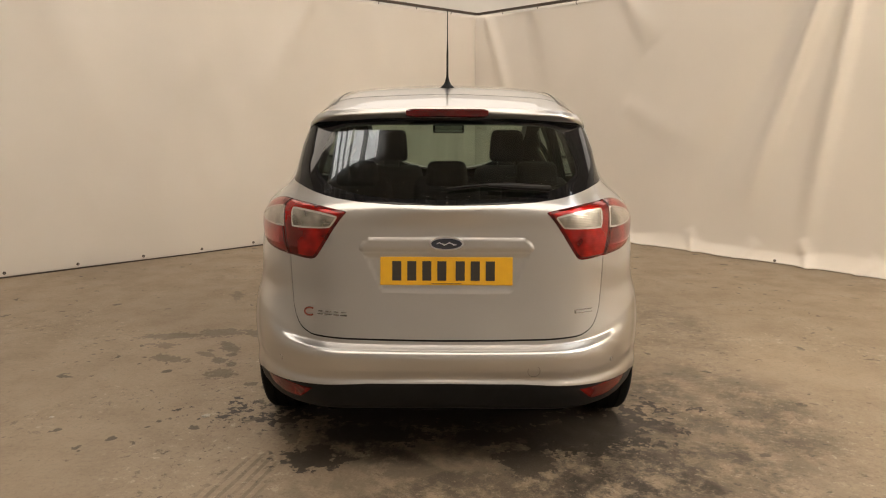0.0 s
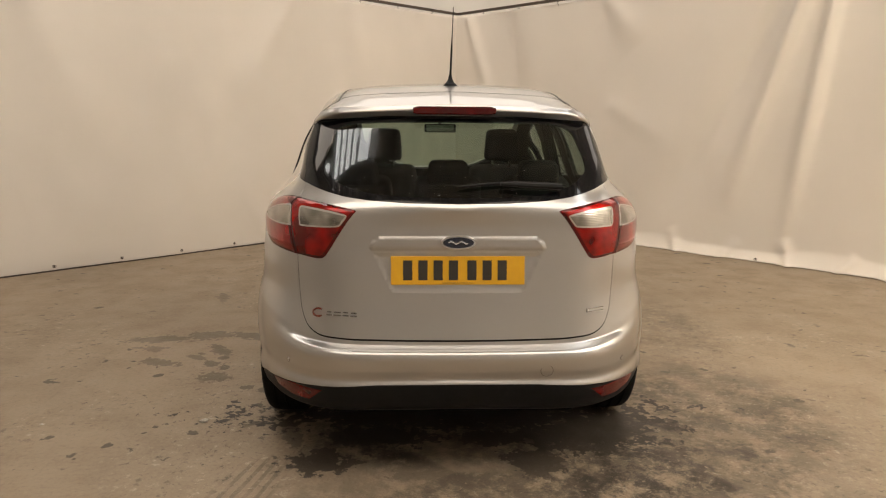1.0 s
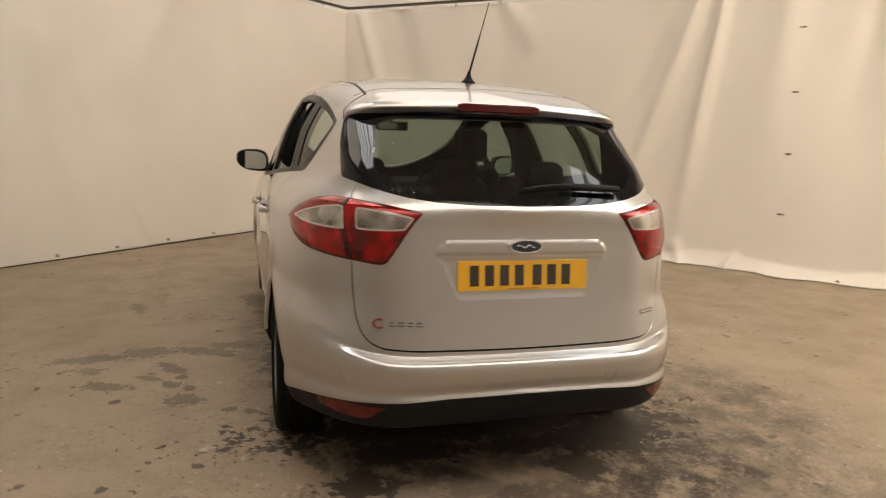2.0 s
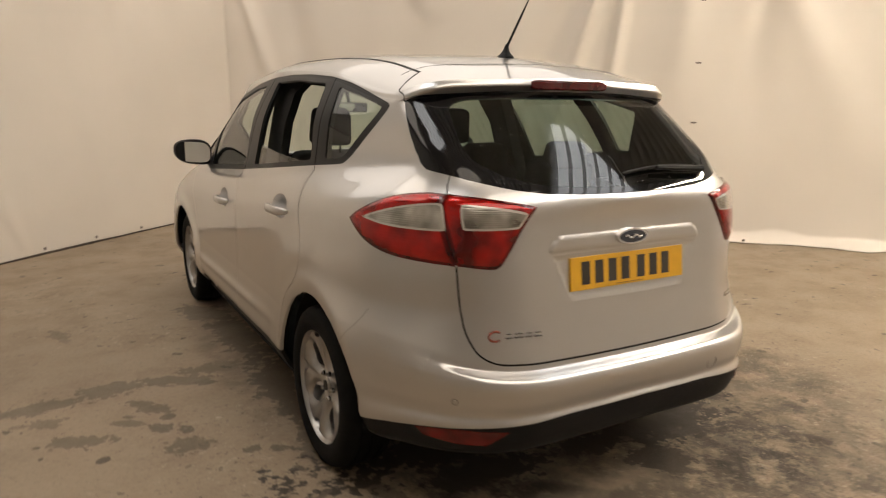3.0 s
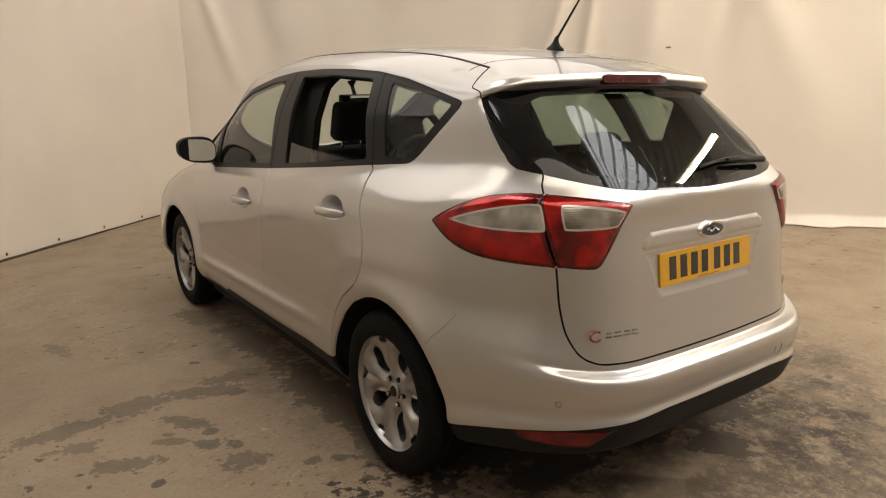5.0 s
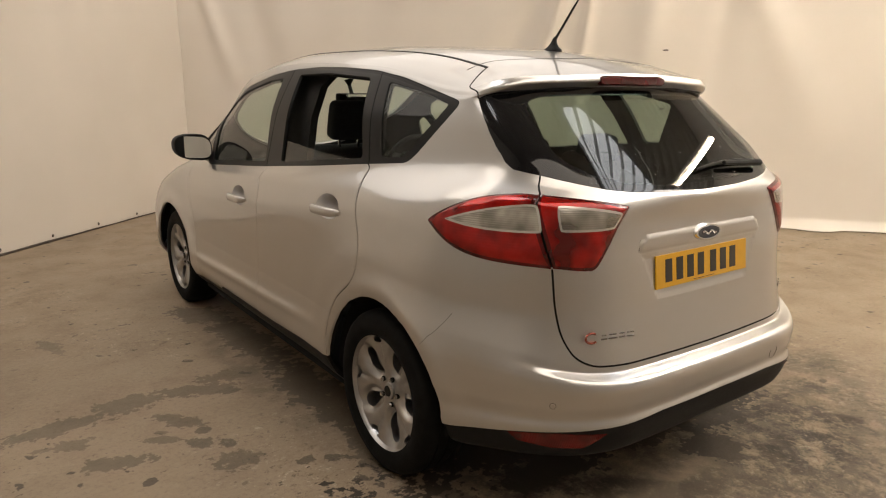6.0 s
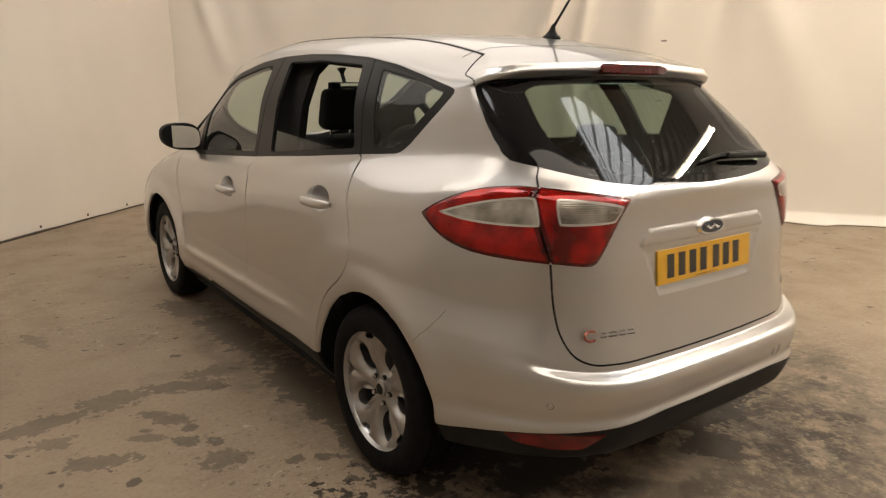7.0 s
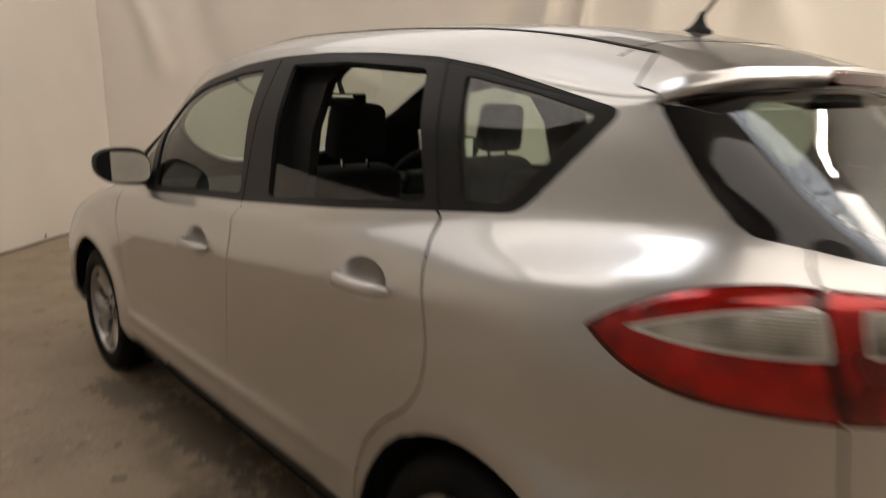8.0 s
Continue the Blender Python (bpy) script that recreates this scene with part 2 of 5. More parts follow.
LEVELS = [
    level(0.16, 0.05, 0.40, 0.37, 0.45, 0.79, 4.05, 0.4, 0.5, (0.22, 0.21, 0.20, 0.20, 0.20, 0.20, 0.20, 0.20, 0.20)),
    level(-0.092, 0.05, 0.42, 0.44, 0.63, 0.865, 4.18, 0.4, 0.5, (0.325, 0.305, 0.29, 0.28, 0.28, 0.28, 0.28, 0.28, 0.29)),
    level(-0.126, 0.05, 0.42, 0.458, 0.68, 0.90, 4.23, 0.4, 0.5, (0.428, 0.395, 0.36, 0.36, 0.36, 0.36, 0.36, 0.36, 0.38)),
    level(-0.117, 0.05, 0.42, 0.456, 0.69, 0.903, 4.24, 0.4, 0.5, (0.452, 0.435, 0.415, 0.41, 0.41, 0.41, 0.41, 0.41, 0.43)),
    level(-0.126, 0.05, 0.42, 0.462, 0.70, 0.905, 4.26, 0.4, 0.5, (0.485, 0.48, 0.475, 0.47, 0.47, 0.47, 0.47, 0.47, 0.48)),
    level(-0.131, 0.05, 0.42, 0.462, 0.70, 0.905, 4.26, 0.4, 0.5, (0.526, 0.536, 0.540, 0.535, 0.54, 0.54, 0.55, 0.55, 0.55)),
    level(-0.1265, 0.05, 0.42, 0.4605, 0.70, 0.906, 4.26, 0.4, 0.5, (0.547, 0.568, 0.583, 0.578, 0.578, 0.578, 0.578, 0.578, 0.578)),
    level(-0.114, 0.05, 0.42, 0.4580, 0.695, 0.907, 4.26, 0.4, 0.5, (0.559, 0.592, 0.610, 0.603, 0.603, 0.60, 0.59, 0.59, 0.59)),
    level(-0.069, 0.046, 0.42, 0.452, 0.69, 0.908, 4.26, 0.4, 0.5, (0.5665, 0.626, 0.640, 0.63, 0.63, 0.62, 0.61, 0.61, 0.61)),
    level(-0.0635, 0.044, 0.42, 0.449, 0.685, 0.908, 4.26, 0.4, 0.5, (0.5860, 0.650, 0.662, 0.652, 0.65, 0.64, 0.63, 0.63, 0.63)),
    level(-0.030, 0.03, 0.42, 0.44, 0.66, 0.907, 4.24, 0.4, 0.6, (0.75, 0.76, 0.77, 0.76, 0.75, 0.73, 0.72, 0.70, 0.70)),
    level(-0.010, 0.02, 0.43, 0.415, 0.62, 0.9055, 4.18, 0.45, 0.7, (0.92, 0.92, 0.92, 0.90, 0.88, 0.86, 0.84, 0.80, 0.77)),
    level(0.004, 0.02, 0.43, 0.395, 0.62, 0.884, 3.95, 0.5, 0.8, (1.06, 1.08, 1.07, 1.045, 1.01, 0.98, 0.95, 0.91, 0.88)),
    level(0.026, 0.10, 0.40, 0.245, 0.17, 0.843, 3.42, 0.5, 0.5, (1.112, 1.185, 1.20, 1.15, 1.09, 1.045, 1.025, 1.02, 1.02), True),
    level(0.190, 0.07, 0.40, 0.23, 0.14, 0.765, 3.38, 0.5, 0.5, (1.285, 1.30, 1.30, 1.335, 1.33, 1.285, 1.14, 1.03, 1.03), True),
    level(0.374, 0.055, 0.46, 0.152, 0.09, 0.655, 3.36, 0.5, 0.5, (1.449, 1.415, 1.403, 1.490, 1.520, 1.470, 1.235, 1.04, 1.04), True),
    level(0.360, 0.055, 0.48, 0.128, 0.09, 0.648, 3.355, 0.5, 0.5, (1.459, 1.426, 1.412, 1.499, 1.529, 1.481, 1.25, 1.045, 1.045), True),
    level(0.335, 0.07, 0.48, 0.122, 0.10, 0.641, 3.35, 0.5, 0.5, (1.475, 1.442, 1.425, 1.510, 1.539, 1.493, 1.264, 1.05, 1.05), True),
    level(0.342, 0.08, 0.48, 0.112, 0.11, 0.632, 3.34, 0.5, 0.5, (1.496, 1.462, 1.440, 1.522, 1.551, 1.508, 1.28, 1.055, 1.055), True),
]
# the bumper step runs out round the corner
fade = np.clip((np.arange(NU) - U_C0 - 0.22 * N_CORNER) / (0.33 * N_CORNER), 0, 1)
fade = fade * fade * (3 - 2 * fade)
for k in (6, 7, 8, 9):
    a = np.clip((LEVELS[k][:, 2] - LEVELS[5][:, 2]) / (LEVELS[10][:, 2] - LEVELS[5][:, 2]), 0, 1)
    a = a * a * (1.6 - 0.6 * a)
    for axis in (0, 1):
        LEVELS[k][:, axis] = LEVELS[k][:, axis] * (1 - fade) + fade * (LEVELS[5][:, axis] * (1 - a) + LEVELS[10][:, axis] * a)
SUB = 10
NV = SUB * (len(LEVELS) - 1) + 1
_k = np.arange(len(LEVELS), dtype=float)
GRID = pchip(_k, np.stack(LEVELS).reshape(len(LEVELS), -1), np.linspace(0, len(LEVELS) - 1, NV)).reshape(NV, NU, 3)
for _ in range(10):
    ext = np.concatenate([GRID[:, 1:2] * (-1, 1, 1), GRID], axis=1)
    sm = 0.25 * ext[:, :-2] + 0.5 * ext[:, 1:-1] + 0.25 * ext[:, 2:]
    GRID[:, : U_C1 + 12] = sm[:, : U_C1 + 12]
    GRID[:, 0, 0] = 0.0
# the rear window is one even sweep
_v, _u = np.arange(NV)[:, None], np.arange(NU)[None, :]


def sweep_terms(G):
    x2, h = G[..., 0] ** 2, G[..., 2] - 1.28
    return 0.1767 + 1.1196 * h + 0.4739 * h * h + 0.1859 * x2 + 0.4526 * x2 * h + np.maximum(0, G[..., 0] - 0.40) ** 2


even_y = sweep_terms(GRID)
blend = np.clip((_v - 11.6 * SUB) / (1.4 * SUB), 0, 1) * np.clip((15.2 * SUB - _v) / (0.2 * SUB), 0, 1) * np.clip((0.62 - GRID[..., 0]) / 0.12, 0, 1) * (_u < U_C1)
blend = blend * blend * (3 - 2 * blend)
GRID[..., 1] = GRID[..., 1] * (1 - blend) + even_y * blend
# the rear pillar and shoulder flow into one another
soft = GRID.copy()
for _ in range(40):
    soft[1:-1, 1:-1] = 0.5 * soft[1:-1, 1:-1] + 0.125 * (soft[1:-1, :-2] + soft[1:-1, 2:] + soft[:-2, 1:-1] + soft[2:, 1:-1])
flow = np.clip((_u - U_C0 - 8) / 18, 0, 1) * np.clip((U_C1 + 45 - _u) / 36, 0, 1) * np.clip((_v - 10.0 * SUB) / (1.6 * SUB), 0, 1) * np.clip((14.8 * SUB - _v) / (1.7 * SUB), 0, 1)
flow = (flow * flow * (3 - 2 * flow))[..., None]
GRID = GRID * (1 - flow) + soft * flow
# wheel arch lips swell outward a little
for wy in (0.719, 3.367):
    rr = np.hypot(GRID[..., 1] - wy, GRID[..., 2] - 0.318)
    GRID[..., 0] += 0.012 * np.exp(-((rr - 0.40) / 0.055) ** 2) * (GRID[..., 0] > 0.7)


rr = np.hypot(GRID[..., 1] - 0.719, GRID[..., 2] - 0.318)
GRID[..., 0] += 0.008 * np.exp(-((rr - 0.50) / 0.085) ** 2) * np.clip((GRID[..., 1] - 0.35) / 0.4, 0, 1)
# the flanks draw in under a crease that runs from the wing past the handles to the tail lamp
crease = pchip([0.3, 0.476, 0.61, 0.963, 1.471, 1.952, 2.6, 3.4], [1.02, 1.015, 1.011, 0.978, 0.934, 0.882, 0.83, 0.79], np.clip(GRID[..., 1].ravel(), 0.3, 3.4)).reshape(NV, NU)
under = np.clip(crease - GRID[..., 2], 0, None)
reach = np.clip((GRID[..., 1] - 0.42) / 0.35, 0, 1) * np.clip((3.5 - GRID[..., 1]) / 0.5, 0, 1)
GRID[..., 0] -= 0.017 * (1 - np.exp(-under / 0.13)) * np.clip((GRID[..., 2] - 0.30) / 0.25, 0, 1) * reach * (GRID[..., 0] > 0.7)
# a soft rib low on the doors
rib = np.exp(-((GRID[..., 2] - (0.455 - 0.02 * (GRID[..., 1] - 1.2))) / 0.026) ** 2)
along = np.clip((GRID[..., 1] - 1.15) / 0.35, 0, 1) * np.clip((3.0 - GRID[..., 1]) / 0.25, 0, 1)
GRID[..., 0] += 0.008 * rib * along * (GRID[..., 0] > 0.7)


def normals_of(G):
    du, dv = np.gradient(G, axis=1), np.gradient(G, axis=0)
    n = np.cross(dv, du)
    n /= np.maximum(np.linalg.norm(n, axis=2, keepdims=True), 1e-9)
    return n


NORM = normals_of(GRID)
if NORM[NV // 2, U_C1 + 40, 0] < 0:
    NORM = -NORM


def at(A, uv):
    """Bilinear look-up of A at points (u, v)."""
    uv = np.asarray(uv, float)
    u, v = np.clip(uv[..., 0], 0, A.shape[1] - 1.0001), np.clip(uv[..., 1], 0, A.shape[0] - 1.0001)
    i, j = u.astype(int), v.astype(int)
    a, b = (u - i)[..., None], (v - j)[..., None]
    return (A[j, i] * (1 - a) + A[j, i + 1] * a) * (1 - b) + (A[j + 1, i] * (1 - a) + A[j + 1, i + 1] * a) * b


def locate(kind, p, z):
    """(u, v) of a place on the shell: kind "R" by x and z on the rear, "S" by y and z on the side."""
    axis = 0 if kind == "R" else 1
    lo, hi = (0, U_C0 + int(0.92 * N_CORNER)) if kind == "R" else (U_C0 + int(0.2 * N_CORNER), U_F1)
    sub = GRID[:, lo:hi]
    d = (sub[..., axis] - p) ** 2 + (sub[..., 2] - z) ** 2
    j, i = np.unravel_index(np.argmin(d), d.shape)
    uv = np.array([lo + i, j], float)
    for _ in range(6):
        q = at(GRID, uv)
        e = 0.5
        ju = (at(GRID, uv + (e, 0)) - at(GRID, uv - (e, 0)))[[axis, 2]] / (2 * e)
        jv = (at(GRID, uv + (0, e)) - at(GRID, uv - (0, e)))[[axis, 2]] / (2 * e)
        J = np.stack([ju, jv], 1)
        if abs(np.linalg.det(J)) < 1e-9:
            break
        step = np.linalg.solve(J, np.array([p, z]) - q[[axis, 2]])
        uv = uv + np.clip(step, -2, 2)
        uv = np.array([np.clip(uv[0], 0, NU - 1), np.clip(uv[1], 0, NV - 1)])
    return uv


def outline(pts, r=0.0, closed=True):
    """(u, v) outline through points (kind, a, z), straight between them in the projection, corners cut to radius about r metres."""
    P = [np.array([q[1], q[2]], float) for q in pts]
    K = [q[0] for q in pts]
    n = len(P)
    out = []
    for i in range(n):
        a, b, c = P[i - 1], P[i], P[(i + 1) % n]
        ends = not closed and i in (0, n - 1)
        if r > 0 and not ends and K[i - 1] == K[i] == K[(i + 1) % n]:
            la, lc = np.linalg.norm(a - b), np.linalg.norm(c - b)
            ta, tc_ = min(r, 0.45 * la) / max(la, 1e-6), min(r, 0.45 * lc) / max(lc, 1e-6)
            s, e = b + (a - b) * ta, b + (c - b) * tc_
            for t in (0, 0.25, 0.5, 0.75, 1):
                out.append((K[i], (1 - t) ** 2 * s + 2 * t * (1 - t) * b + t * t * e))
        else:
            out.append((K[i], b))
    uv = []
    m = len(out)
    for i in range(m if closed else m - 1):
        (k0, p0), (k1, p1) = out[i], out[(i + 1) % m]
        if k0 == k1:
            steps = max(1, int(np.linalg.norm(p1 - p0) / 0.03))
            for s in range(steps):
                q = p0 + (p1 - p0) * s / steps
                uv.append(locate(k0, q[0], q[1]))
        else:
            q0, q1 = locate(k0, *p0), locate(k1, *p1)
            steps = max(1, int(np.abs(q1 - q0).max() / 2))
            uv += [q0 + (q1 - q0) * s / steps for s in range(steps)]
    if not closed:
        uv.append(locate(out[-1][0], *out[-1][1]))
    return np.array(uv)


def soft_outline(pts, rounds=2, keep=()):
    """A closed (u, v) outline through the points, its corners cut round; keep: corners left sharp."""
    P = [(locate(*q), i in keep) for i, q in enumerate(pts)]
    for _ in range(rounds):
        Q = []
        n = len(P)
        for i in range(n):
            (a, ka), (b, kb) = P[i], P[(i + 1) % n]
            Q.append((a, True) if ka else (0.75 * a + 0.25 * b, False))
            if not kb:
                Q.append((0.25 * a + 0.75 * b, False))
        P = Q
    out = []
    for i in range(len(P)):
        a, b = P[i][0], P[(i + 1) % len(P)][0]
        k = max(1, int(np.abs(b - a).max() / 2))
        out += [a + (b - a) * j / k for j in range(k)]
    return np.array(out)


def band(line, half):
    """A closed strip of that half width in metres round an open (u, v) line."""
    P = at(GRID, line)
    n = len(line)
    left, right = [], []
    for i in range(n):
        a, b = max(i - 1, 0), min(i + 1, n - 1)
        e = 0.5
        gu = np.linalg.norm(at(GRID, line[i] + (e, 0)) - at(GRID, line[i] - (e, 0))) + 1e-6
        gv = np.linalg.norm(at(GRID, line[i] + (0, e)) - at(GRID, line[i] - (0, e))) + 1e-6
        d = (line[b] - line[a]) * (gu, gv)
        d = d / (np.linalg.norm(d) + 1e-9)
        nrm = np.array([-d[1], d[0]]) * half / np.array([gu, gv])
        left.append(line[i] + nrm), right.append(line[i] - nrm)
    return np.array(left + right[::-1])


def inside(poly, pts):
    x, y = pts[:, 0], pts[:, 1]
    r = np.zeros(len(pts), bool)
    px, py = poly[:, 0], poly[:, 1]
    for i in range(len(poly)):
        j = i - 1
        c = (py[i] > y) != (py[j] > y)
        with np.errstate(divide="ignore", invalid="ignore"):
            xx = (px[j] - px[i]) * (y - py[i]) / (py[j] - py[i]) + px[i]
        r ^= c & (x < xx)
    return r


def split_cells(nu, nv, polys):
    """Cut the unit cells of an nu by nv sheet along the outlines; the faces as lists of (u, v)."""
    cells = {}
    for poly in polys:
        m = len(poly)
        for i in range(m):
            a, b = poly[i], poly[(i + 1) % m]
            dx, dy = b[0] - a[0], b[1] - a[1]
            ln = math.hypot(dx, dy)
            if ln < 1e-9:
                continue
            nx, ny = -dy / ln, dx / ln
            for cu in range(int(max(0, min(a[0], b[0]) - 0.02)), int(min(nu - 2, max(a[0], b[0]) + 0.02)) + 1):
                for cv in range(int(max(0, min(a[1], b[1]) - 0.02)), int(min(nv - 2, max(a[1], b[1]) + 0.02)) + 1):
                    key = (cu, cv)
                    if key not in cells:
                        cells[key] = [[(cu, cv), (cu + 1, cv), (cu + 1, cv + 1), (cu, cv + 1)]]
                    fresh = []
                    for f in cells[key]:
                        d = [(p[0] - a[0]) * nx + (p[1] - a[1]) * ny for p in f]
                        if min(d) > -1e-4 or max(d) < 1e-4:
                            fresh.append(f)
                            continue
                        pos, neg = [], []
                        for q in range(len(f)):
                            p, dp = f[q], d[q]
                            p2, d2 = f[(q + 1) % len(f)], d[(q + 1) % len(f)]
                            if dp >= -1e-4:
                                pos.append(p)
                            if dp <= 1e-4:
                                neg.append(p)
                            if (dp > 1e-4 and d2 < -1e-4) or (dp < -1e-4 and d2 > 1e-4):
                                t = dp / (dp - d2)
                                c = (p[0] + (p2[0] - p[0]) * t, p[1] + (p2[1] - p[1]) * t)
                                pos.append(c), neg.append(c)
                        fresh += [g for g in (pos, neg) if len(g) > 2]
                    cells[key] = fresh
    faces = []
    for cu in range(nu - 1):
        for cv in range(nv - 1):
            faces += cells.get((cu, cv)) or [[(cu, cv), (cu + 1, cv), (cu + 1, cv + 1), (cu, cv + 1)]]
    return faces


def panel(name, faces, sides, material, parent, label="", lift=0.0, flange=0.014, G=None, N=None, flip=False):
    """A mesh of shell faces on the sides given (1: x > 0, -1: x < 0), lifted off the shell, with edges turned inward."""
    G = GRID if G is None else G
    N = NORM if N is None else N
    if not faces:
        return None
    uvs = [p for f in faces for p in f]
    pos, nor = at(G, uvs), at(N, uvs)
    nor = nor / np.maximum(np.linalg.norm(nor, axis=1, keepdims=True), 1e-9)
    verts, norms, out, index = [], [], [], {}
    edges = {}
    for s in sides:
        c = 0
        for f in faces:
            ids = []
            for p in f:
                q = pos[c] * (s, 1, 1)
                n = nor[c] * (s, 1, 1)
                c += 1
                if abs(q[0]) < 1e-4:
                    n = n * (0, 1, 1)
                    n = n / max(np.linalg.norm(n), 1e-9)
                key = (round(q[0] * 4000), round(q[1] * 4000), round(q[2] * 4000))
                if key not in index:
                    index[key] = len(verts)
                    if callable(lift):
                        # lean the normal with the slope of the lift
                        t1 = np.cross(n, (0.0, 0.0, 1.0))
                        t1 /= max(np.linalg.norm(t1), 1e-6)
                        t2, e = np.cross(n, t1), 0.003
                        lean = n - sum(t * (lift(*(q + t * e)) - lift(*(q - t * e))) / (2 * e) for t in (t1, t2))
                        if abs(q[0]) < 1e-4:
                            lean = lean * (0, 1, 1)
                        verts.append(q + n * lift(*q)), norms.append(lean / np.linalg.norm(lean))
                    else:
                        verts.append(q + n * lift), norms.append(n)
                if not ids or ids[-1] != index[key]:
                    ids.append(index[key])
            if len(ids) > 1 and ids[0] == ids[-1]:
                ids.pop()
            if len(set(ids)) < 3 or len(set(ids)) != len(ids):
                continue
            if s < 0:
                ids = ids[::-1]
            out.append(ids)
            for a, b in zip(ids, ids[1:] + ids[:1]):
                edges[(a, b)] = edges.get((a, b), 0) + 1
    # make faces look the way of their normals
    a, b, c = (np.array(verts[out[0][i]]) for i in range(3))
    score = 0
    for f in out[:: max(1, len(out) // 60)]:
        a, b, c = (np.array(verts[f[i]]) for i in range(3))
        score += np.sign(np.dot(np.cross(b - a, c - a), norms[f[0]]))
    if score < 0:
        out = [f[::-1] for f in out]
        edges = {(b, a): k for (a, b), k in edges.items()}
    if flange:
        low = {}
        for a, b in list(edges):
            if (b, a) in edges:
                continue
            for v in (a, b):
                if v not in low:
                    low[v] = len(verts)
                    verts.append(verts[v] - norms[v] * flange), norms.append(norms[v])
            out.append([b, a, low[a], low[b]])
    return mesh_ob(name, verts, out, material, parent, label, True, norms)


def islands(faces):
    """The faces sorted into connected pieces, the largest first."""
    owner, groups = {}, {}

    def root(a):
        while owner[a] != a:
            owner[a] = owner[owner[a]]
            a = owner[a]
        return a

    keys = [[(round(p[0] * 200), round(p[1] * 200)) for p in f] for f in faces]
    for ks in keys:
        for k in ks:
            owner.setdefault(k, k)
        for k in ks[1:]:
            owner[root(k)] = root(ks[0])
    for f, ks in zip(faces, keys):
        groups.setdefault(root(ks[0]), []).append(f)
    return sorted(groups.values(), key=len, reverse=True)


# ---------- outlines of the car's panels ----------
def S(*pts):
    return [("S", y, z) for y, z in pts]


def Rr(*pts):
    return [("R", x, z) for x, z in pts]


def circle(cy, cz, r, n=48):
    return [("S", cy + r * math.cos(2 * math.pi * i / n), cz + r * math.sin(2 * math.pi * i / n)) for i in range(n)]


OUT = {}
OUT["arch_rear"] = outline(circle(0.719, 0.318, 0.372))
OUT["arch_front"] = outline(circle(3.367, 0.318, 0.372))
# side windows: black surround and panes
OUT["surround"] = outline(S((3.02, 1.048), (2.60, 1.008), (1.85, 1.066), (1.26, 1.122), (0.92, 1.157), (0.712, 1.176), (0.552, 1.393), (0.72, 1.433), (0.91, 1.479), (1.10, 1.508), (1.35, 1.524), (1.60, 1.530), (1.85, 1.524), (2.12, 1.500), (2.42, 1.447), (2.70, 1.360), (2.90, 1.25)), 0.03)
OUT["pane_front"] = outline(S((2.60, 1.034), (1.828, 1.094), (1.945, 1.484), (2.12, 1.472), (2.42, 1.420), (2.62, 1.350), (2.69, 1.27)), 0.02)
OUT["pane_corner"] = outline(S((2.92, 1.068), (2.67, 1.048), (2.74, 1.265), (2.83, 1.215)), 0.015)
OUT["pane_rear"] = outline(S((1.64, 1.106), (0.965, 1.176), (1.12, 1.480), (1.47, 1.502), (1.765, 1.498)), 0.02)
OUT["pane_quarter"] = outline(S((0.862, 1.186), (0.748, 1.194), (0.612, 1.386), (0.79, 1.429), (0.985, 1.464)), 0.02)
# rear window and its black edge
GLASS_SIDE = S((0.262, 1.190), (0.30, 1.210), (0.345, 1.25), (0.39, 1.297), (0.44, 1.352), (0.482, 1.404))
OUT["glass_edge"] = outline(Rr((-0.05, 1.110), (0.20, 1.113), (0.34, 1.121), (0.44, 1.134), (0.514, 1.150), (0.56, 1.162), (0.603, 1.176)) + GLASS_SIDE + Rr((0.57, 1.428), (0.30, 1.444), (-0.05, 1.448)), 0.012)
OUT["glass_rear"] = outline(Rr((-0.05, 1.132), (0.20, 1.135), (0.34, 1.146), (0.46, 1.175), (0.53, 1.225), (0.535, 1.27), (0.505, 1.39), (0.44, 1.415), (0.30, 1.421), (-0.05, 1.424)), 0.03)
# tail lamps: the part on the gate and the part on the body
OUT["lamp_gate"] = soft_outline(Rr((0.389, 1.080), (0.395, 1.087), (0.46, 1.100), (0.55, 1.114), (0.626, 1.120), (0.631, 0.905), (0.56, 0.896), (0.522, 0.896), (0.500, 0.925)), 2, (4, 5))
OUT["lamp_body"] = soft_outline([("R", 0.632, 1.120), ("S", 0.20, 1.124), ("S", 0.30, 1.110), ("S", 0.38, 1.076), ("S", 0.468, 1.020), ("S", 0.462, 1.012), ("S", 0.40, 0.962), ("S", 0.33, 0.930), ("S", 0.24, 0.913), ("R", 0.637, 0.904)], 2, (0, 9))
OUT["lamp_slit"] = outline(Rr((0.612, 1.1185), (0.652, 1.1185), (0.655, 0.908), (0.612, 0.908)))
OUT["lamp_gate_clear"] = soft_outline(Rr((0.425, 1.062), (0.43, 1.070), (0.50, 1.083), (0.56, 1.089), (0.606, 1.092), (0.613, 1.085), (0.614, 1.022), (0.607, 1.015), (0.462, 1.020), (0.452, 1.026)), 2)
OUT["lamp_body_clear"] = soft_outline([("R", 0.648, 1.085), ("R", 0.656, 1.093), ("S", 0.22, 1.083), ("S", 0.30, 1.064), ("S", 0.395, 1.031), ("S", 0.395, 1.026), ("S", 0.28, 1.008), ("R", 0.658, 1.009), ("R", 0.650, 1.017)], 2)


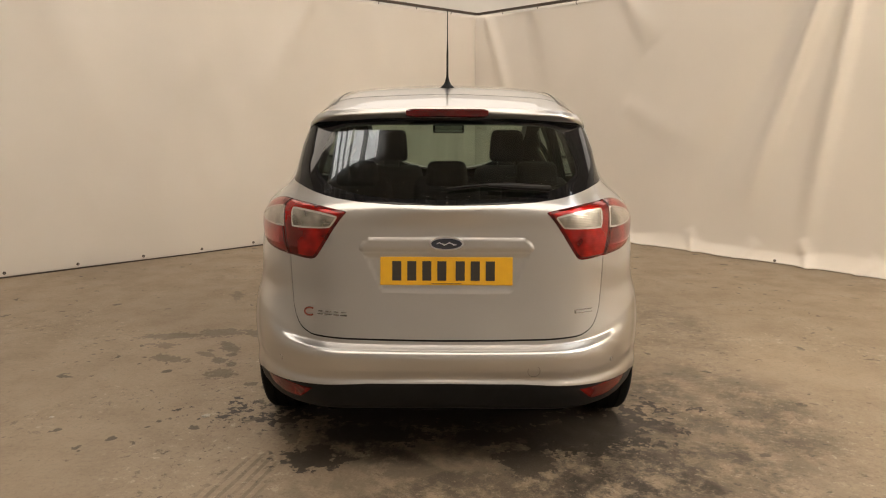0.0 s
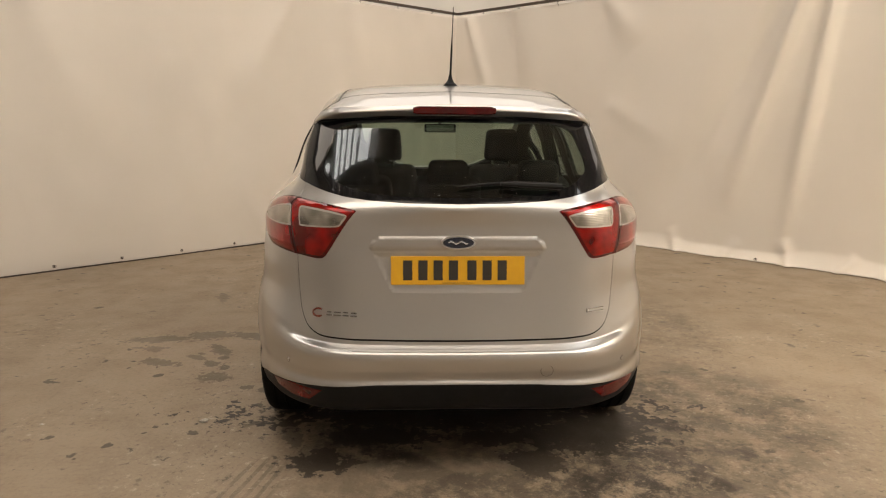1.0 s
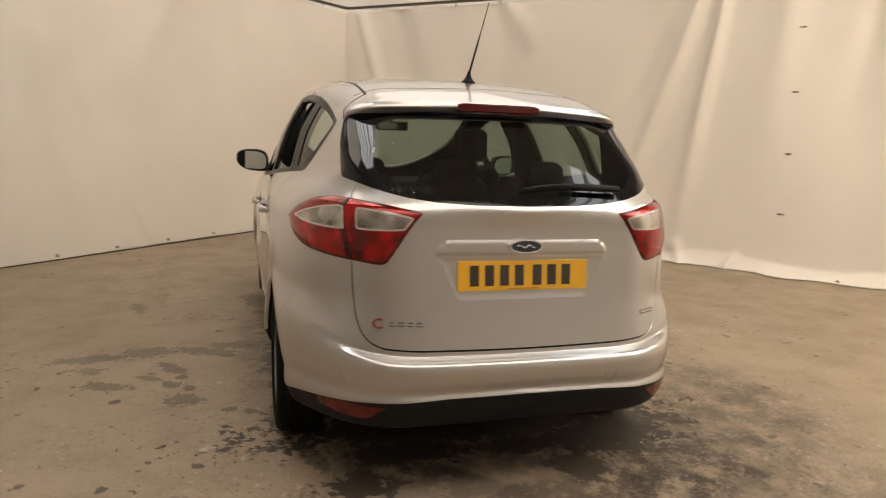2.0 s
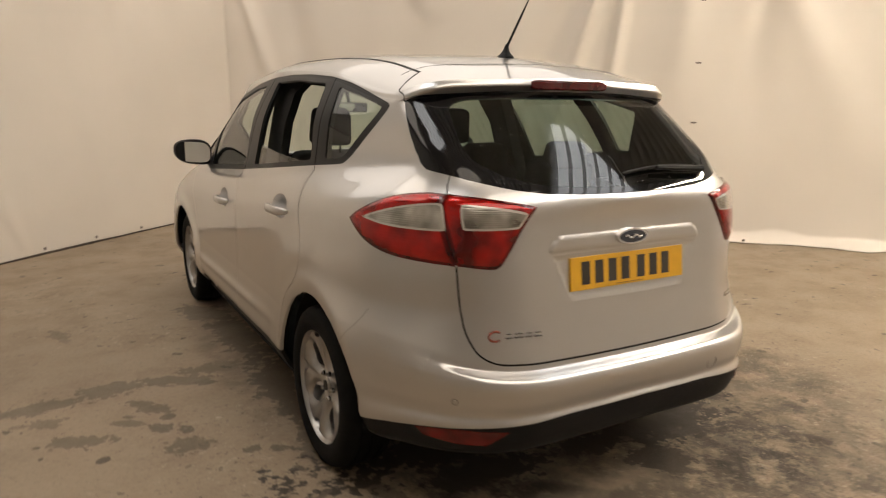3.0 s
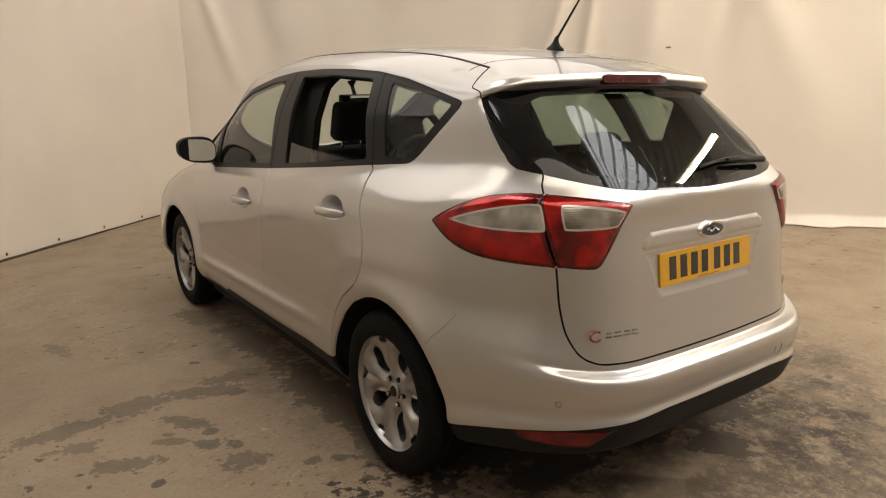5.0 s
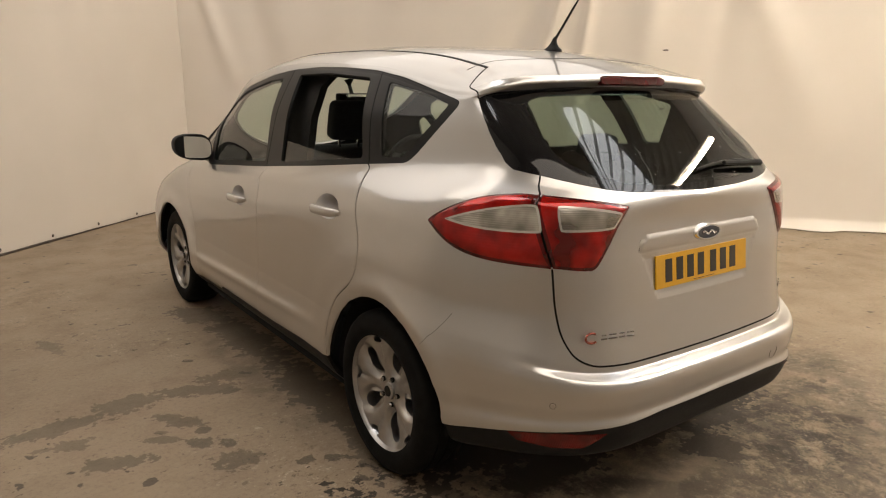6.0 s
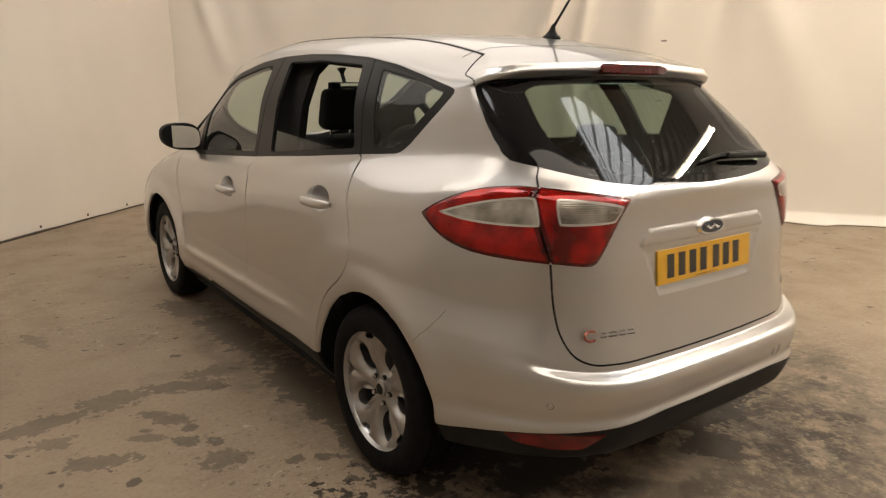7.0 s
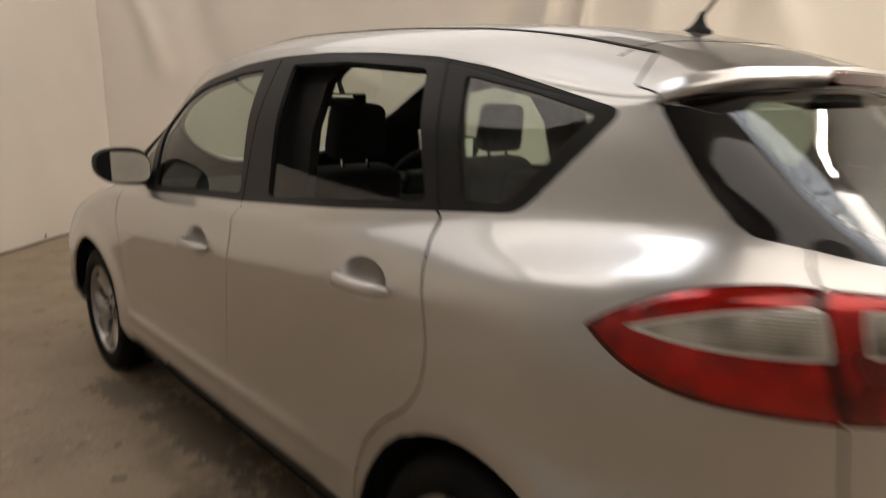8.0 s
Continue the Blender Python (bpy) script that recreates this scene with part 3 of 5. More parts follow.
def inset(poly, d):
    """The closed (u, v) outline drawn in by d metres."""
    e, out = 0.5, []
    c = poly.mean(0)
    for i in range(len(poly)):
        p = poly[i]
        g = np.array([np.linalg.norm(at(GRID, p + (e, 0)) - at(GRID, p - (e, 0))), np.linalg.norm(at(GRID, p + (0, e)) - at(GRID, p - (0, e)))]) + 1e-6
        tg = (poly[(i + 2) % len(poly)] - poly[i - 2]) * g
        tg = tg / (np.linalg.norm(tg) + 1e-9)
        n = np.array([-tg[1], tg[0]])
        if np.dot(n, (c - p) * g) < 0:
            n = -n
        out.append(p + n * d / g)
    return np.array(out)


OUT["lamp_gate_core"] = inset(OUT["lamp_gate_clear"], 0.0065)
OUT["lamp_body_core"] = inset(OUT["lamp_body_clear"], 0.0065)
OUT["lamp_body_low"] = inset(OUT["lamp_body"], 0.011)
OUT["lamp_gate_low"] = inset(OUT["lamp_gate"], 0.011)
# gate gap from lamp foot down and across, and up to the rear window corner
G_LOW = [("R", 0.634, 0.902), ("R", 0.629, 0.79), ("R", 0.619, 0.69), ("R", 0.592, 0.626), ("R", 0.54, 0.596), ("R", 0.40, 0.588), ("R", 0.2, 0.585), ("R", 0.0, 0.584)]
OUT["gap_gate"] = band(outline(G_LOW, 0.03, False), 0.0034)
OUT["gap_gate_up"] = band(outline(Rr((0.629, 1.122), (0.617, 1.150), (0.603, 1.178)), 0, False), 0.0025)
OUT["gate"] = outline(Rr((-0.05, 0.584), (0.2, 0.585), (0.40, 0.588), (0.54, 0.596), (0.592, 0.626), (0.619, 0.69), (0.629, 0.79), (0.634, 0.902), (0.630, 1.120), (0.603, 1.176)) + GLASS_SIDE + S((0.50, 1.45), (0.52, 1.52)) + Rr((-0.05, 1.52)), 0.0)
# doors
C_SEAM = S((0.92, 1.158), (0.882, 1.06), (0.858, 0.95), (0.842, 0.856), (0.855, 0.775), (0.905, 0.70), (0.99, 0.645), (1.06, 0.56), (1.095, 0.45), (1.095, 0.33))
B_SEAM = S((1.80, 1.070), (1.795, 0.94), (1.845, 0.74), (1.873, 0.58), (1.88, 0.33))
A_SEAM = S((2.88, 1.055), (2.93, 0.90), (2.91, 0.60), (2.88, 0.33))
OUT["gap_c"] = band(outline(C_SEAM, 0.05, False), 0.003)
OUT["gap_b"] = band(outline(B_SEAM, 0.05, False), 0.003)
OUT["gap_a"] = band(outline(A_SEAM, 0.05, False), 0.003)
OUT["sill"] = outline(S((1.03, 0.10), (1.03, 0.354), (1.2, 0.350), (2.85, 0.290), (3.02, 0.288), (3.02, 0.10)), 0.0)
OUT["door_rear"] = outline(C_SEAM + B_SEAM[::-1], 0.0)
OUT["door_front"] = outline(B_SEAM + A_SEAM[::-1], 0.0)
OUT["fender_front"] = np.array([[U_S1 - 46, -1], [U_F1 + 2, -1], [U_F1 + 2, 12.3 * SUB], [U_S1 - 46, 13.0 * SUB]], float)
B_SIDE = S((0.25, 0.913), (0.30, 0.80), (0.39, 0.66), (0.445, 0.60))
OUT["gap_bumper"] = band(outline(S((0.345, 0.725), (0.39, 0.66), (0.445, 0.60)), 0.02, False), 0.001)
# bumper and its black lower edge
OUT["valance"] = outline([("R", -0.05, 0.10), ("R", -0.05, 0.432), ("R", 0.30, 0.428), ("R", 0.55, 0.413), ("S", 0.10, 0.388), ("S", 0.34, 0.346), ("S", 0.41, 0.340), ("S", 0.41, 0.10)], 0.0)
OUT["reflector"] = outline([("R", 0.530, 0.393), ("R", 0.66, 0.394), ("S", 0.13, 0.378), ("S", 0.11, 0.354), ("R", 0.66, 0.340), ("R", 0.585, 0.342)], 0.0)
OUT["ledge"] = np.array([(U_C0 + a * N_CORNER, v * SUB) for a, v in ((-0.62, 6.75), (0.20, 6.75), (0.265, 7.4), (0.28, 8.3), (0.265, 8.9), (0.1, 9.6), (-0.2, 10.2), (-0.62, 10.2))], float)
OUT["bumper"] = outline([("R", -0.05, 0.2), ("R", -0.05, 0.584)] + G_LOW[::-1][1:] + B_SIDE + S((0.74, 0.60), (0.74, 0.2)), 0.0)


def oval(cy, cz, ry, rz, n=28):
    return [("S", cy + ry * math.cos(2 * math.pi * i / n), cz + rz * math.sin(2 * math.pi * i / n)) for i in range(n)]


CUPS = {"cup_rear": (1.075, 0.982), "cup_front": (2.05, 0.905)}
for k, (cy, cz) in CUPS.items():
    OUT[k] = outline(oval(cy, cz, 0.09, 0.05))
RECESS = [(-0.05, 0.926), (0.335, 0.926), (0.30, 0.85), (0.268, 0.785), (0.255, 0.767), (-0.05, 0.765)]
BAR = [(-0.05, 0.927), (0.335, 0.927), (0.348, 0.94), (0.335, 0.972), (0.305, 0.989), (-0.05, 0.994)]
OUT["recess"] = outline(Rr(*RECESS), 0.01)
OUT["bar"] = outline(Rr(*BAR), 0.01)

OUT["seam_b"] = band(outline(S((1.80, 1.072), (1.86, 1.518)), 0, False), 0.003)
OUT["seam_c"] = band(outline(S((0.92, 1.160), (1.06, 1.500)), 0, False), 0.003)
ORDER = ["seam_b", "seam_c", "cup_rear", "cup_front", "recess", "bar", "arch_rear", "arch_front", "reflector", "valance", "pane_front", "pane_corner", "pane_rear", "pane_quarter", "surround",
         "lamp_gate_core", "lamp_body_core", "lamp_gate_clear", "lamp_body_clear", "lamp_body_low", "lamp_gate_low", "lamp_gate", "lamp_body", "lamp_slit", "gap_gate", "glass_rear", "glass_edge", "gap_gate_up", "gap_c", "gap_b", "gap_a",
         "gap_bumper", "gate", "ledge", "bumper", "sill", "door_rear", "door_front", "fender_front"]
OUT["pane_low"] = outline(S((1.72, 1.04), (1.72, 1.206), (1.02, 1.168), (0.90, 1.161), (0.90, 1.04)))
FACES = split_cells(NU, NV, [OUT[k] for k in ORDER] + [OUT["pane_low"], inset(OUT["bar"], 0.014), inset(OUT["recess"], 0.018)])
CENTRE = np.array([np.mean(f, axis=0) for f in FACES])
OWNER = np.full(len(FACES), -1)
for i, k in enumerate(ORDER):
    hit_ = inside(OUT[k], CENTRE) & (OWNER < 0)
    OWNER[hit_] = i
REGION = {k: [FACES[j] for j in np.nonzero(OWNER == i)[0]] for i, k in enumerate(ORDER)}
rest = [j for j in np.nonzero(OWNER == -1)[0]]
REGION["quarter"] = [FACES[j] for j in rest if CENTRE[j][0] < U_C1 + 100]
REGION["nose"] = [FACES[j] for j in rest if CENTRE[j][0] >= U_C1 + 100]

car = thing("car", "silver five-door people carrier parked on the stained concrete floor", "car", pose(0, 0, 0), "", "")
BOTH = (1, -1)
panel("rear_bumper", REGION["bumper"], BOTH, M_PAINT, car, "silver painted rear bumper")
panel("bumper_step", REGION["ledge"], BOTH, M_PAINT, car, "sloping painted load step on top of the bumper", 0.0, 0.004)
panel("lower_valance", REGION["valance"], BOTH, M_BLACK, car, "matt black plastic lower bumper edge", -0.004)
tailgate = panel("tailgate", REGION["gate"], BOTH, M_PAINT, car, "closed silver tailgate")
panel("glass_border", REGION["glass_edge"], BOTH, M_FRIT, tailgate, "black printed edge of the rear window", -0.001, 0.006)
panel("rear_window", REGION["glass_rear"], BOTH, M_REARGLASS, tailgate, "tinted rear window glass with water drops", -0.001, 0)
panel("bonnet_and_nose", REGION["nose"], BOTH, M_PAINT, car, "silver bonnet and front bumper")
for k in ("seam_b", "seam_c", "gap_gate", "lamp_slit", "gap_gate_up", "gap_c", "gap_b", "gap_a", "gap_bumper"):
    for side in BOTH:
        faces = REGION[k]
        if k == "lamp_slit":
            # only the run between the two lamps
            faces = [f for f in faces if 0.905 < at(GRID, np.mean(f, axis=0))[2] < 1.122]
        for piece in islands(faces):
            if len(piece) > 5:
                panel("panel_gap", piece, (side,), M_STEEL if k == "gap_bumper" else M_GAP, car, "dark joint between body panels", -0.001 if k == "gap_bumper" else -0.004, 0)


def ramp(poly, width, depth):
    """A lift that sinks or rises to depth over width in from the edges of an outline in (|x|, z)."""
    P = [Vector(p) for p in poly]

    def lift(x, y, z):
        q, best = Vector((abs(x), z)), 1.0
        for a, b in zip(P, P[1:] + P[:1]):
            if a.x < 0 and b.x < 0:
                continue
            d = b - a
            t = max(0, min(1, (q - a).dot(d) / max(d.length_squared, 1e-9)))
            best = min(best, (q - a - d * t).length)
        return depth * min(1, best / width)

    return lift


def bulge(key):
    """Lifts for the lenses of a lamp, which swell out from its edge."""
    loop = OUT[key]
    a, b = (locate("R", 0.626, 1.120), locate("R", 0.631, 0.905)) if key == "lamp_gate" else (locate("R", 0.632, 1.120), locate("R", 0.637, 0.904))
    fine = np.concatenate([p + (q - p) * np.linspace(0, 1, 12, endpoint=False)[:, None] for p, q in zip(loop, np.roll(loop, -1, axis=0))])
    w = np.clip(((fine - a) @ (b - a)) / ((b - a) @ (b - a)), 0, 1)
    joint = np.linalg.norm(fine - a - w[:, None] * (b - a), axis=1) < 0.7      # the joint between the two lamps stays proud
    free = at(GRID, fine[~joint])

    def swell(base):
        def lift(x, y, z):
            d = np.sqrt(((free - (abs(x), y, z)) ** 2).sum(1).min())
            return base + 0.011 * (1 - math.exp(-d / 0.020))
        return lift

    return swell


def cup_lift(cy, cz):
    return lambda x, y, z: -0.034 * max(0, 1 - ((y - cy) / 0.09) ** 2 - ((z - cz) / 0.05) ** 2) ** 0.8


panel("plate_recess", REGION["recess"], BOTH, M_PAINT, tailgate, "recess for the plate", ramp(RECESS, 0.018, -0.0045), 0)
panel("grip_strip", REGION["bar"], BOTH, M_PAINT, tailgate, "silver grip strip above the plate", ramp(BAR, 0.014, 0.0065), 0)
for s in (-1, 1):
    panel("quarter_panel", islands(REGION["quarter"])[0], (s,), M_PAINT, car)
    rd = panel("rear_door", REGION["door_rear"], (s,), M_PAINT, car)
    fd = panel("front_door", REGION["door_front"], (s,), M_PAINT, car)
    for door, k in ((rd, "cup_rear"), (fd, "cup_front")):
        cy, cz = CUPS[k]
        panel("handle_cup", REGION[k], (s,), M_PAINT, door, "", cup_lift(cy, cz), 0)
        xs = [at(GRID, locate("S", cy + dy, cz - 0.012))[0] for dy in (-0.105, 0, 0.105)]
        bm = bmesh.new()
        n = 25
        rings = []
        for i in range(n):
            f = 2 * i / (n - 1) - 1
            f = math.copysign(1 - (1 - abs(f)) ** 1.6, f)
            dy = 0.105 * f
            end = max(0.45, (1 - abs(f) ** 5) ** 0.4)
            x = np.interp(dy, (-0.105, 0, 0.105), xs) + 0.004 + 0.028 * (1 - f ** 4)
            hz, hx = 0.0175 * end, 0.004 + 0.009 * end
            ring = []
            for q in range(14):
                a = 2 * math.pi * q / 14
                ring.append(bm.verts.new((s * (x + hx * math.copysign(abs(math.cos(a)) ** 0.7, math.cos(a))), cy + dy, cz - 0.012 + hz * math.copysign(abs(math.sin(a)) ** 0.7, math.sin(a)))))
            rings.append(ring)
        for a, b in zip(rings, rings[1:]):
            for q in range(14):
                bm.faces.new((a[q], a[(q + 1) % 14], b[(q + 1) % 14], b[q]))
        bm.faces.new(rings[0]), bm.faces.new(rings[-1][::-1])
        part("door_handle", bm, M_PAINT, door, "silver door handle", True)
    panel("front_wing", REGION["fender_front"], (s,), M_PAINT, car)
    panel("sill_trim", REGION["sill"], (s,), M_BLACK, car, "black plastic sill", -0.003)
    panel("window_surround", REGION["surround"], (s,), M_GLOSSBLACK, car, "gloss black window frame", -0.002)
    panel("window_pane", REGION["pane_front"], (s,), M_GLASS, fd, "clear greenish side glass", -0.008, 0)
    panel("window_pane", REGION["pane_corner"], (s,), M_GLASS, fd, "", -0.008, 0)
    if s > 0:
        panel("window_pane", REGION["pane_rear"], (s,), M_GLASS, rd, "", -0.008, 0)
    else:
        half = [f for f, w in zip(REGION["pane_rear"], inside(OUT["pane_low"], np.array([np.mean(f, axis=0) for f in REGION["pane_rear"]]))) if w]
        panel("window_pane", half, (s,), M_GLASS, rd, "rear door glass wound half down", -0.012, 0)
    panel("window_pane", REGION["pane_quarter"], (s,), M_GLASS, car, "fixed rear quarter glass", -0.006, 0)
    for nm, key, owner in (("tail_lamp", "lamp_body", car), ("tailgate_lamp", "lamp_gate", tailgate)):
        swell = bulge(key)
        lamp = panel(nm, REGION[key], (s,), M_DEEPRED, owner, "red tail lamp with clear centre", swell(0.002), 0.022)
        panel("red_lens", REGION[key + "_low"], (s,), M_RED, lamp, "bright red glossy lens", swell(0.002), 0.004)
        panel("lens_frame", REGION[key + "_clear"], (s,), M_CLEAR, lamp, "silvered frame of the clear lens", swell(0.0022), 0.004)
        panel("clear_lens", REGION[key + "_core"], (s,), M_CORE, lamp, "clear ribbed lamp lens", swell(0.0012), 0.004)
    panel("rear_reflector", REGION["reflector"], (s,), M_REFLECTOR, car, "red bumper reflector", 0.0)

# roof and windscreen close the top rail
UC, UF = U_C0 + int(0.62 * N_CORNER), U_S1 + int(0.5 * N_FCORNER)
NS, NT = 41, 121
ss, tt = np.linspace(0, 1, NS), np.linspace(0, 1, NT)
rear_e = at(GRID, np.stack([ss * UC, np.full(NS, NV - 1.0)], 1))
front_e = at(GRID, np.stack([NU - 1 - ss * (NU - 1 - UF), np.full(NS, NV - 1.0)], 1))
side_e = at(GRID, np.stack([UC + tt * (UF - UC), np.full(NT, NV - 1.0)], 1))
ridge_y = rear_e[0, 1] + (front_e[0, 1] - rear_e[0, 1]) * (side_e[:, 1] - side_e[0, 1]) / (side_e[-1, 1] - side_e[0, 1])
ridge_z = pchip([0.2, 0.342, 0.55, 0.77, 1.1, 1.5, 1.9, 2.25, 2.6, 2.9, 3.34, 3.5], [1.446, 1.496, 1.553, 1.594, 1.621, 1.638, 1.641, 1.622, 1.537, 1.373, 1.055, 0.9], ridge_y)
ridge_e = np.stack([np.zeros(NT), ridge_y, ridge_z], 1)
CAP = np.zeros((NT, NS, 3))
for axis in range(3):
    w = ss if axis < 2 else ss**4.2
    for j, t in enumerate(tt):
        lr = ridge_e[j, axis] * (1 - w) + side_e[j, axis] * w
        tb = rear_e[:, axis] * (1 - t) + front_e[:, axis] * t
        c = (rear_e[0, axis] * (1 - w) + rear_e[-1, axis] * w) * (1 - t) + (front_e[0, axis] * (1 - w) + front_e[-1, axis] * w) * t
        CAP[j, :, axis] = lr + tb - c
CAPN = normals_of(CAP)
if CAPN[NT // 2, 3, 2] < 0:
    CAPN = -CAPN
t_shield = int(np.argmin(np.abs(ridge_y - 2.30)))


def cap_faces(j0, j1, i0=0, i1=NS - 1):
    return [[(i, j), (i + 1, j), (i + 1, j + 1), (i, j + 1)] for j in range(j0, j1) for i in range(i0, i1)]


t_gate = int(np.argmin(np.abs(ridge_y - 0.55)))
i_pillar = NS - 4
panel("roof", cap_faces(t_gate, t_shield) + cap_faces(t_shield, NT - 1, i_pillar, NS - 1), BOTH, M_PAINT, car, "silver roof", 0, 0.014, CAP, CAPN)
panel("spoiler", cap_faces(0, t_gate), BOTH, M_PAINT, tailgate, "silver roof spoiler", 0.0, 0.01, CAP, CAPN)
panel("windscreen", cap_faces(t_shield, NT - 1, 0, i_pillar), BOTH, M_GLASS, car, "clear windscreen", -0.003, 0.0, CAP, CAPN)
panel("headlining", cap_faces(2, t_shield), BOTH, M_LINING, car, "grey headlining", -0.035, 0.0, CAP, CAPN)
inner = []
for k in ("bumper", "gate", "door_rear", "door_front", "quarter", "fender_front", "surround", "nose"):
    inner += [f for f in REGION[k] if np.mean(f, axis=0)[1] > 1.5 * SUB]
panel("interior_lining", inner, BOTH, M_TRIM, car, "dark interior trim", -0.03, 0.0)


# ---------- room ----------
def floor_mat(stains_shade, damp_shade):
    """Worn concrete: mottled ground, pale scuffs, small dark spots, wet stains and the painted car shade at their
    places.
    """
    m = bpy.data.materials.new("stained_shaded_concrete")
    m.use_nodes = True
    nt = m.node_tree
    N, L = nt.nodes, nt.links
    b = N["Principled BSDF"]
    tc = N.new("ShaderNodeTexCoord")

    def noise_tex(scale, detail=6, rough=0.6, src=None):
        n = N.new("ShaderNodeTexNoise")
        n.inputs["Scale"].default_value, n.inputs["Detail"].default_value, n.inputs["Roughness"].default_value = scale, detail, rough
        L.new(src or tc.outputs["Object"], n.inputs["Vector"])
        return n

    def ramp_of(src, lo, hi, a=0.0, c=1.0):
        r = N.new("ShaderNodeMapRange")
        r.interpolation_type = "SMOOTHSTEP"
        for k, v in (("From Min", lo), ("From Max", hi), ("To Min", a), ("To Max", c)):
            r.inputs[k].default_value = v
        L.new(src, r.inputs["Value"])
        return r.outputs["Result"]

    def math_op(op, a, c):
        q = N.new("ShaderNodeMath")
        q.operation = op
        for i, v in enumerate((a, c)):
            if isinstance(v, (int, float)):
                q.inputs[i].default_value = v
            else:
                L.new(v, q.inputs[i])
        return q.outputs["Value"]

    def mix(fac, a, c):
        q = N.new("ShaderNodeMix")
        q.data_type = "RGBA"
        L.new(fac, q.inputs["Factor"])
        for i, v in ((6, a), (7, c)):
            if isinstance(v, tuple):
                q.inputs[i].default_value = (*v, 1)
            else:
                L.new(v, q.inputs[i])
        return q.outputs[2]

    big, mid, fine = noise_tex(0.55, 5), noise_tex(3.2, 8, 0.65), noise_tex(45, 8, 0.8)
    base = mix(ramp_of(big.outputs["Fac"], 0.35, 0.65), (0.256, 0.200, 0.140), (0.302, 0.237, 0.167))
    base = mix(ramp_of(mid.outputs["Fac"], 0.45, 0.70, 0, 0.34), base, (0.178, 0.140, 0.100))
    base = mix(ramp_of(fine.outputs["Fac"], 0.50, 0.70, 0, 0.5), base, (0.335, 0.272, 0.200))
    base = mix(ramp_of(fine.outputs["Fac"], 0.50, 0.34, 0, 0.4), base, (0.125, 0.098, 0.071))
    # pale flaked patches, thicker in a few worn places
    worn = ramp_of(noise_tex(0.9, 3).outputs["Fac"], 0.50, 0.62)
    for x, y, rx, ry in ((-1.12, 1.22, 0.42, 0.28), (1.45, 0.45, 0.8, 0.8), (1.6, 1.9, 0.6, 0.9), (0.9, -0.2, 1.2, 0.7), (-1.0, -0.1, 0.5, 0.5)):
        mp = N.new("ShaderNodeMapping")
        mp.vector_type = "TEXTURE"
        mp.inputs["Location"].default_value, mp.inputs["Scale"].default_value = (x, y, 0), (rx, ry, 1)
        L.new(tc.outputs["Object"], mp.inputs["Vector"])
        ln = N.new("ShaderNodeVectorMath")
        ln.operation = "LENGTH"
        L.new(mp.outputs["Vector"], ln.inputs[0])
        worn = math_op("MAXIMUM", worn, ramp_of(ln.outputs["Value"], 1.1, 0.4))
    grit = noise_tex(17, 10, 0.8)
    flake = math_op("MULTIPLY", ramp_of(grit.outputs["Fac"], 0.575, 0.61), worn)
    pit = math_op("MULTIPLY", ramp_of(grit.outputs["Fac"], 0.43, 0.40), worn)
    base = mix(math_op("MULTIPLY", pit, 0.75), base, (0.10, 0.08, 0.062))
    base = mix(math_op("MULTIPLY", flake, 0.85), base, (0.42, 0.36, 0.275))
    # spots
    spot = math_op("MULTIPLY", ramp_of(noise_tex(9.0, 4, 0.5).outputs["Fac"], 0.645, 0.675), ramp_of(noise_tex(1.3, 3).outputs["Fac"], 0.45, 0.54))
    # stains and painted car shade, ragged edges: each at (x, y), half sizes, turn, strength
    warp = noise_tex(7.0, 6, 0.62)
    warp2 = noise_tex(26, 5, 0.6)
    wet_shade = None
    for x, y, rx, ry, turn, k in stains_shade:
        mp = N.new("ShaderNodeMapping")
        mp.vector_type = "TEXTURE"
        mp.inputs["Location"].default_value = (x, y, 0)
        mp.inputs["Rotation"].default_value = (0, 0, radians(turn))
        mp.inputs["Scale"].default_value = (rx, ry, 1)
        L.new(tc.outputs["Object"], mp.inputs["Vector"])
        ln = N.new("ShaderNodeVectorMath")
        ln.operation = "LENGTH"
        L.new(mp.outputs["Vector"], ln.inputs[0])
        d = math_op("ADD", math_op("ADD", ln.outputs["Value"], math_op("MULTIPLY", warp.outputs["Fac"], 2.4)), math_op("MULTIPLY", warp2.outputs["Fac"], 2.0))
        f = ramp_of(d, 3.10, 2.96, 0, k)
        wet_shade = f if wet_shade is None else math_op("MAXIMUM", wet_shade, f)
    puddle_shade = wet_shade
    # damp, mottled ground round the car, with its floor shade painted in
    blot, grain = noise_tex(5.5, 12, 0.78), noise_tex(2.0, 4, 0.6)
    mottle = math_op("MULTIPLY", ramp_of(blot.outputs["Fac"], 0.38, 0.56), ramp_of(grain.outputs["Fac"], 0.36, 0.56, 0.5, 1.0))
    for x, y, rx, ry, k in damp_shade:
        mp = N.new("ShaderNodeMapping")
        mp.vector_type = "TEXTURE"
        mp.inputs["Location"].default_value, mp.inputs["Scale"].default_value = (x, y, 0), (rx, ry, 1)
        L.new(tc.outputs["Object"], mp.inputs["Vector"])
        ln = N.new("ShaderNodeVectorMath")
        ln.operation = "LENGTH"
        L.new(mp.outputs["Vector"], ln.inputs[0])
        wet_shade = math_op("MAXIMUM", wet_shade, math_op("MULTIPLY", mottle, ramp_of(ln.outputs["Value"], 1.15, 0.55, 0, k)))
    # a patch of tyre tread marks
    mp = N.new("ShaderNodeMapping")
    mp.vector_type = "TEXTURE"
    mp.inputs["Location"].default_value, mp.inputs["Rotation"].default_value, mp.inputs["Scale"].default_value = (-0.86, -0.22, 0), (0, 0, radians(-14)), (0.16, 0.5, 1)
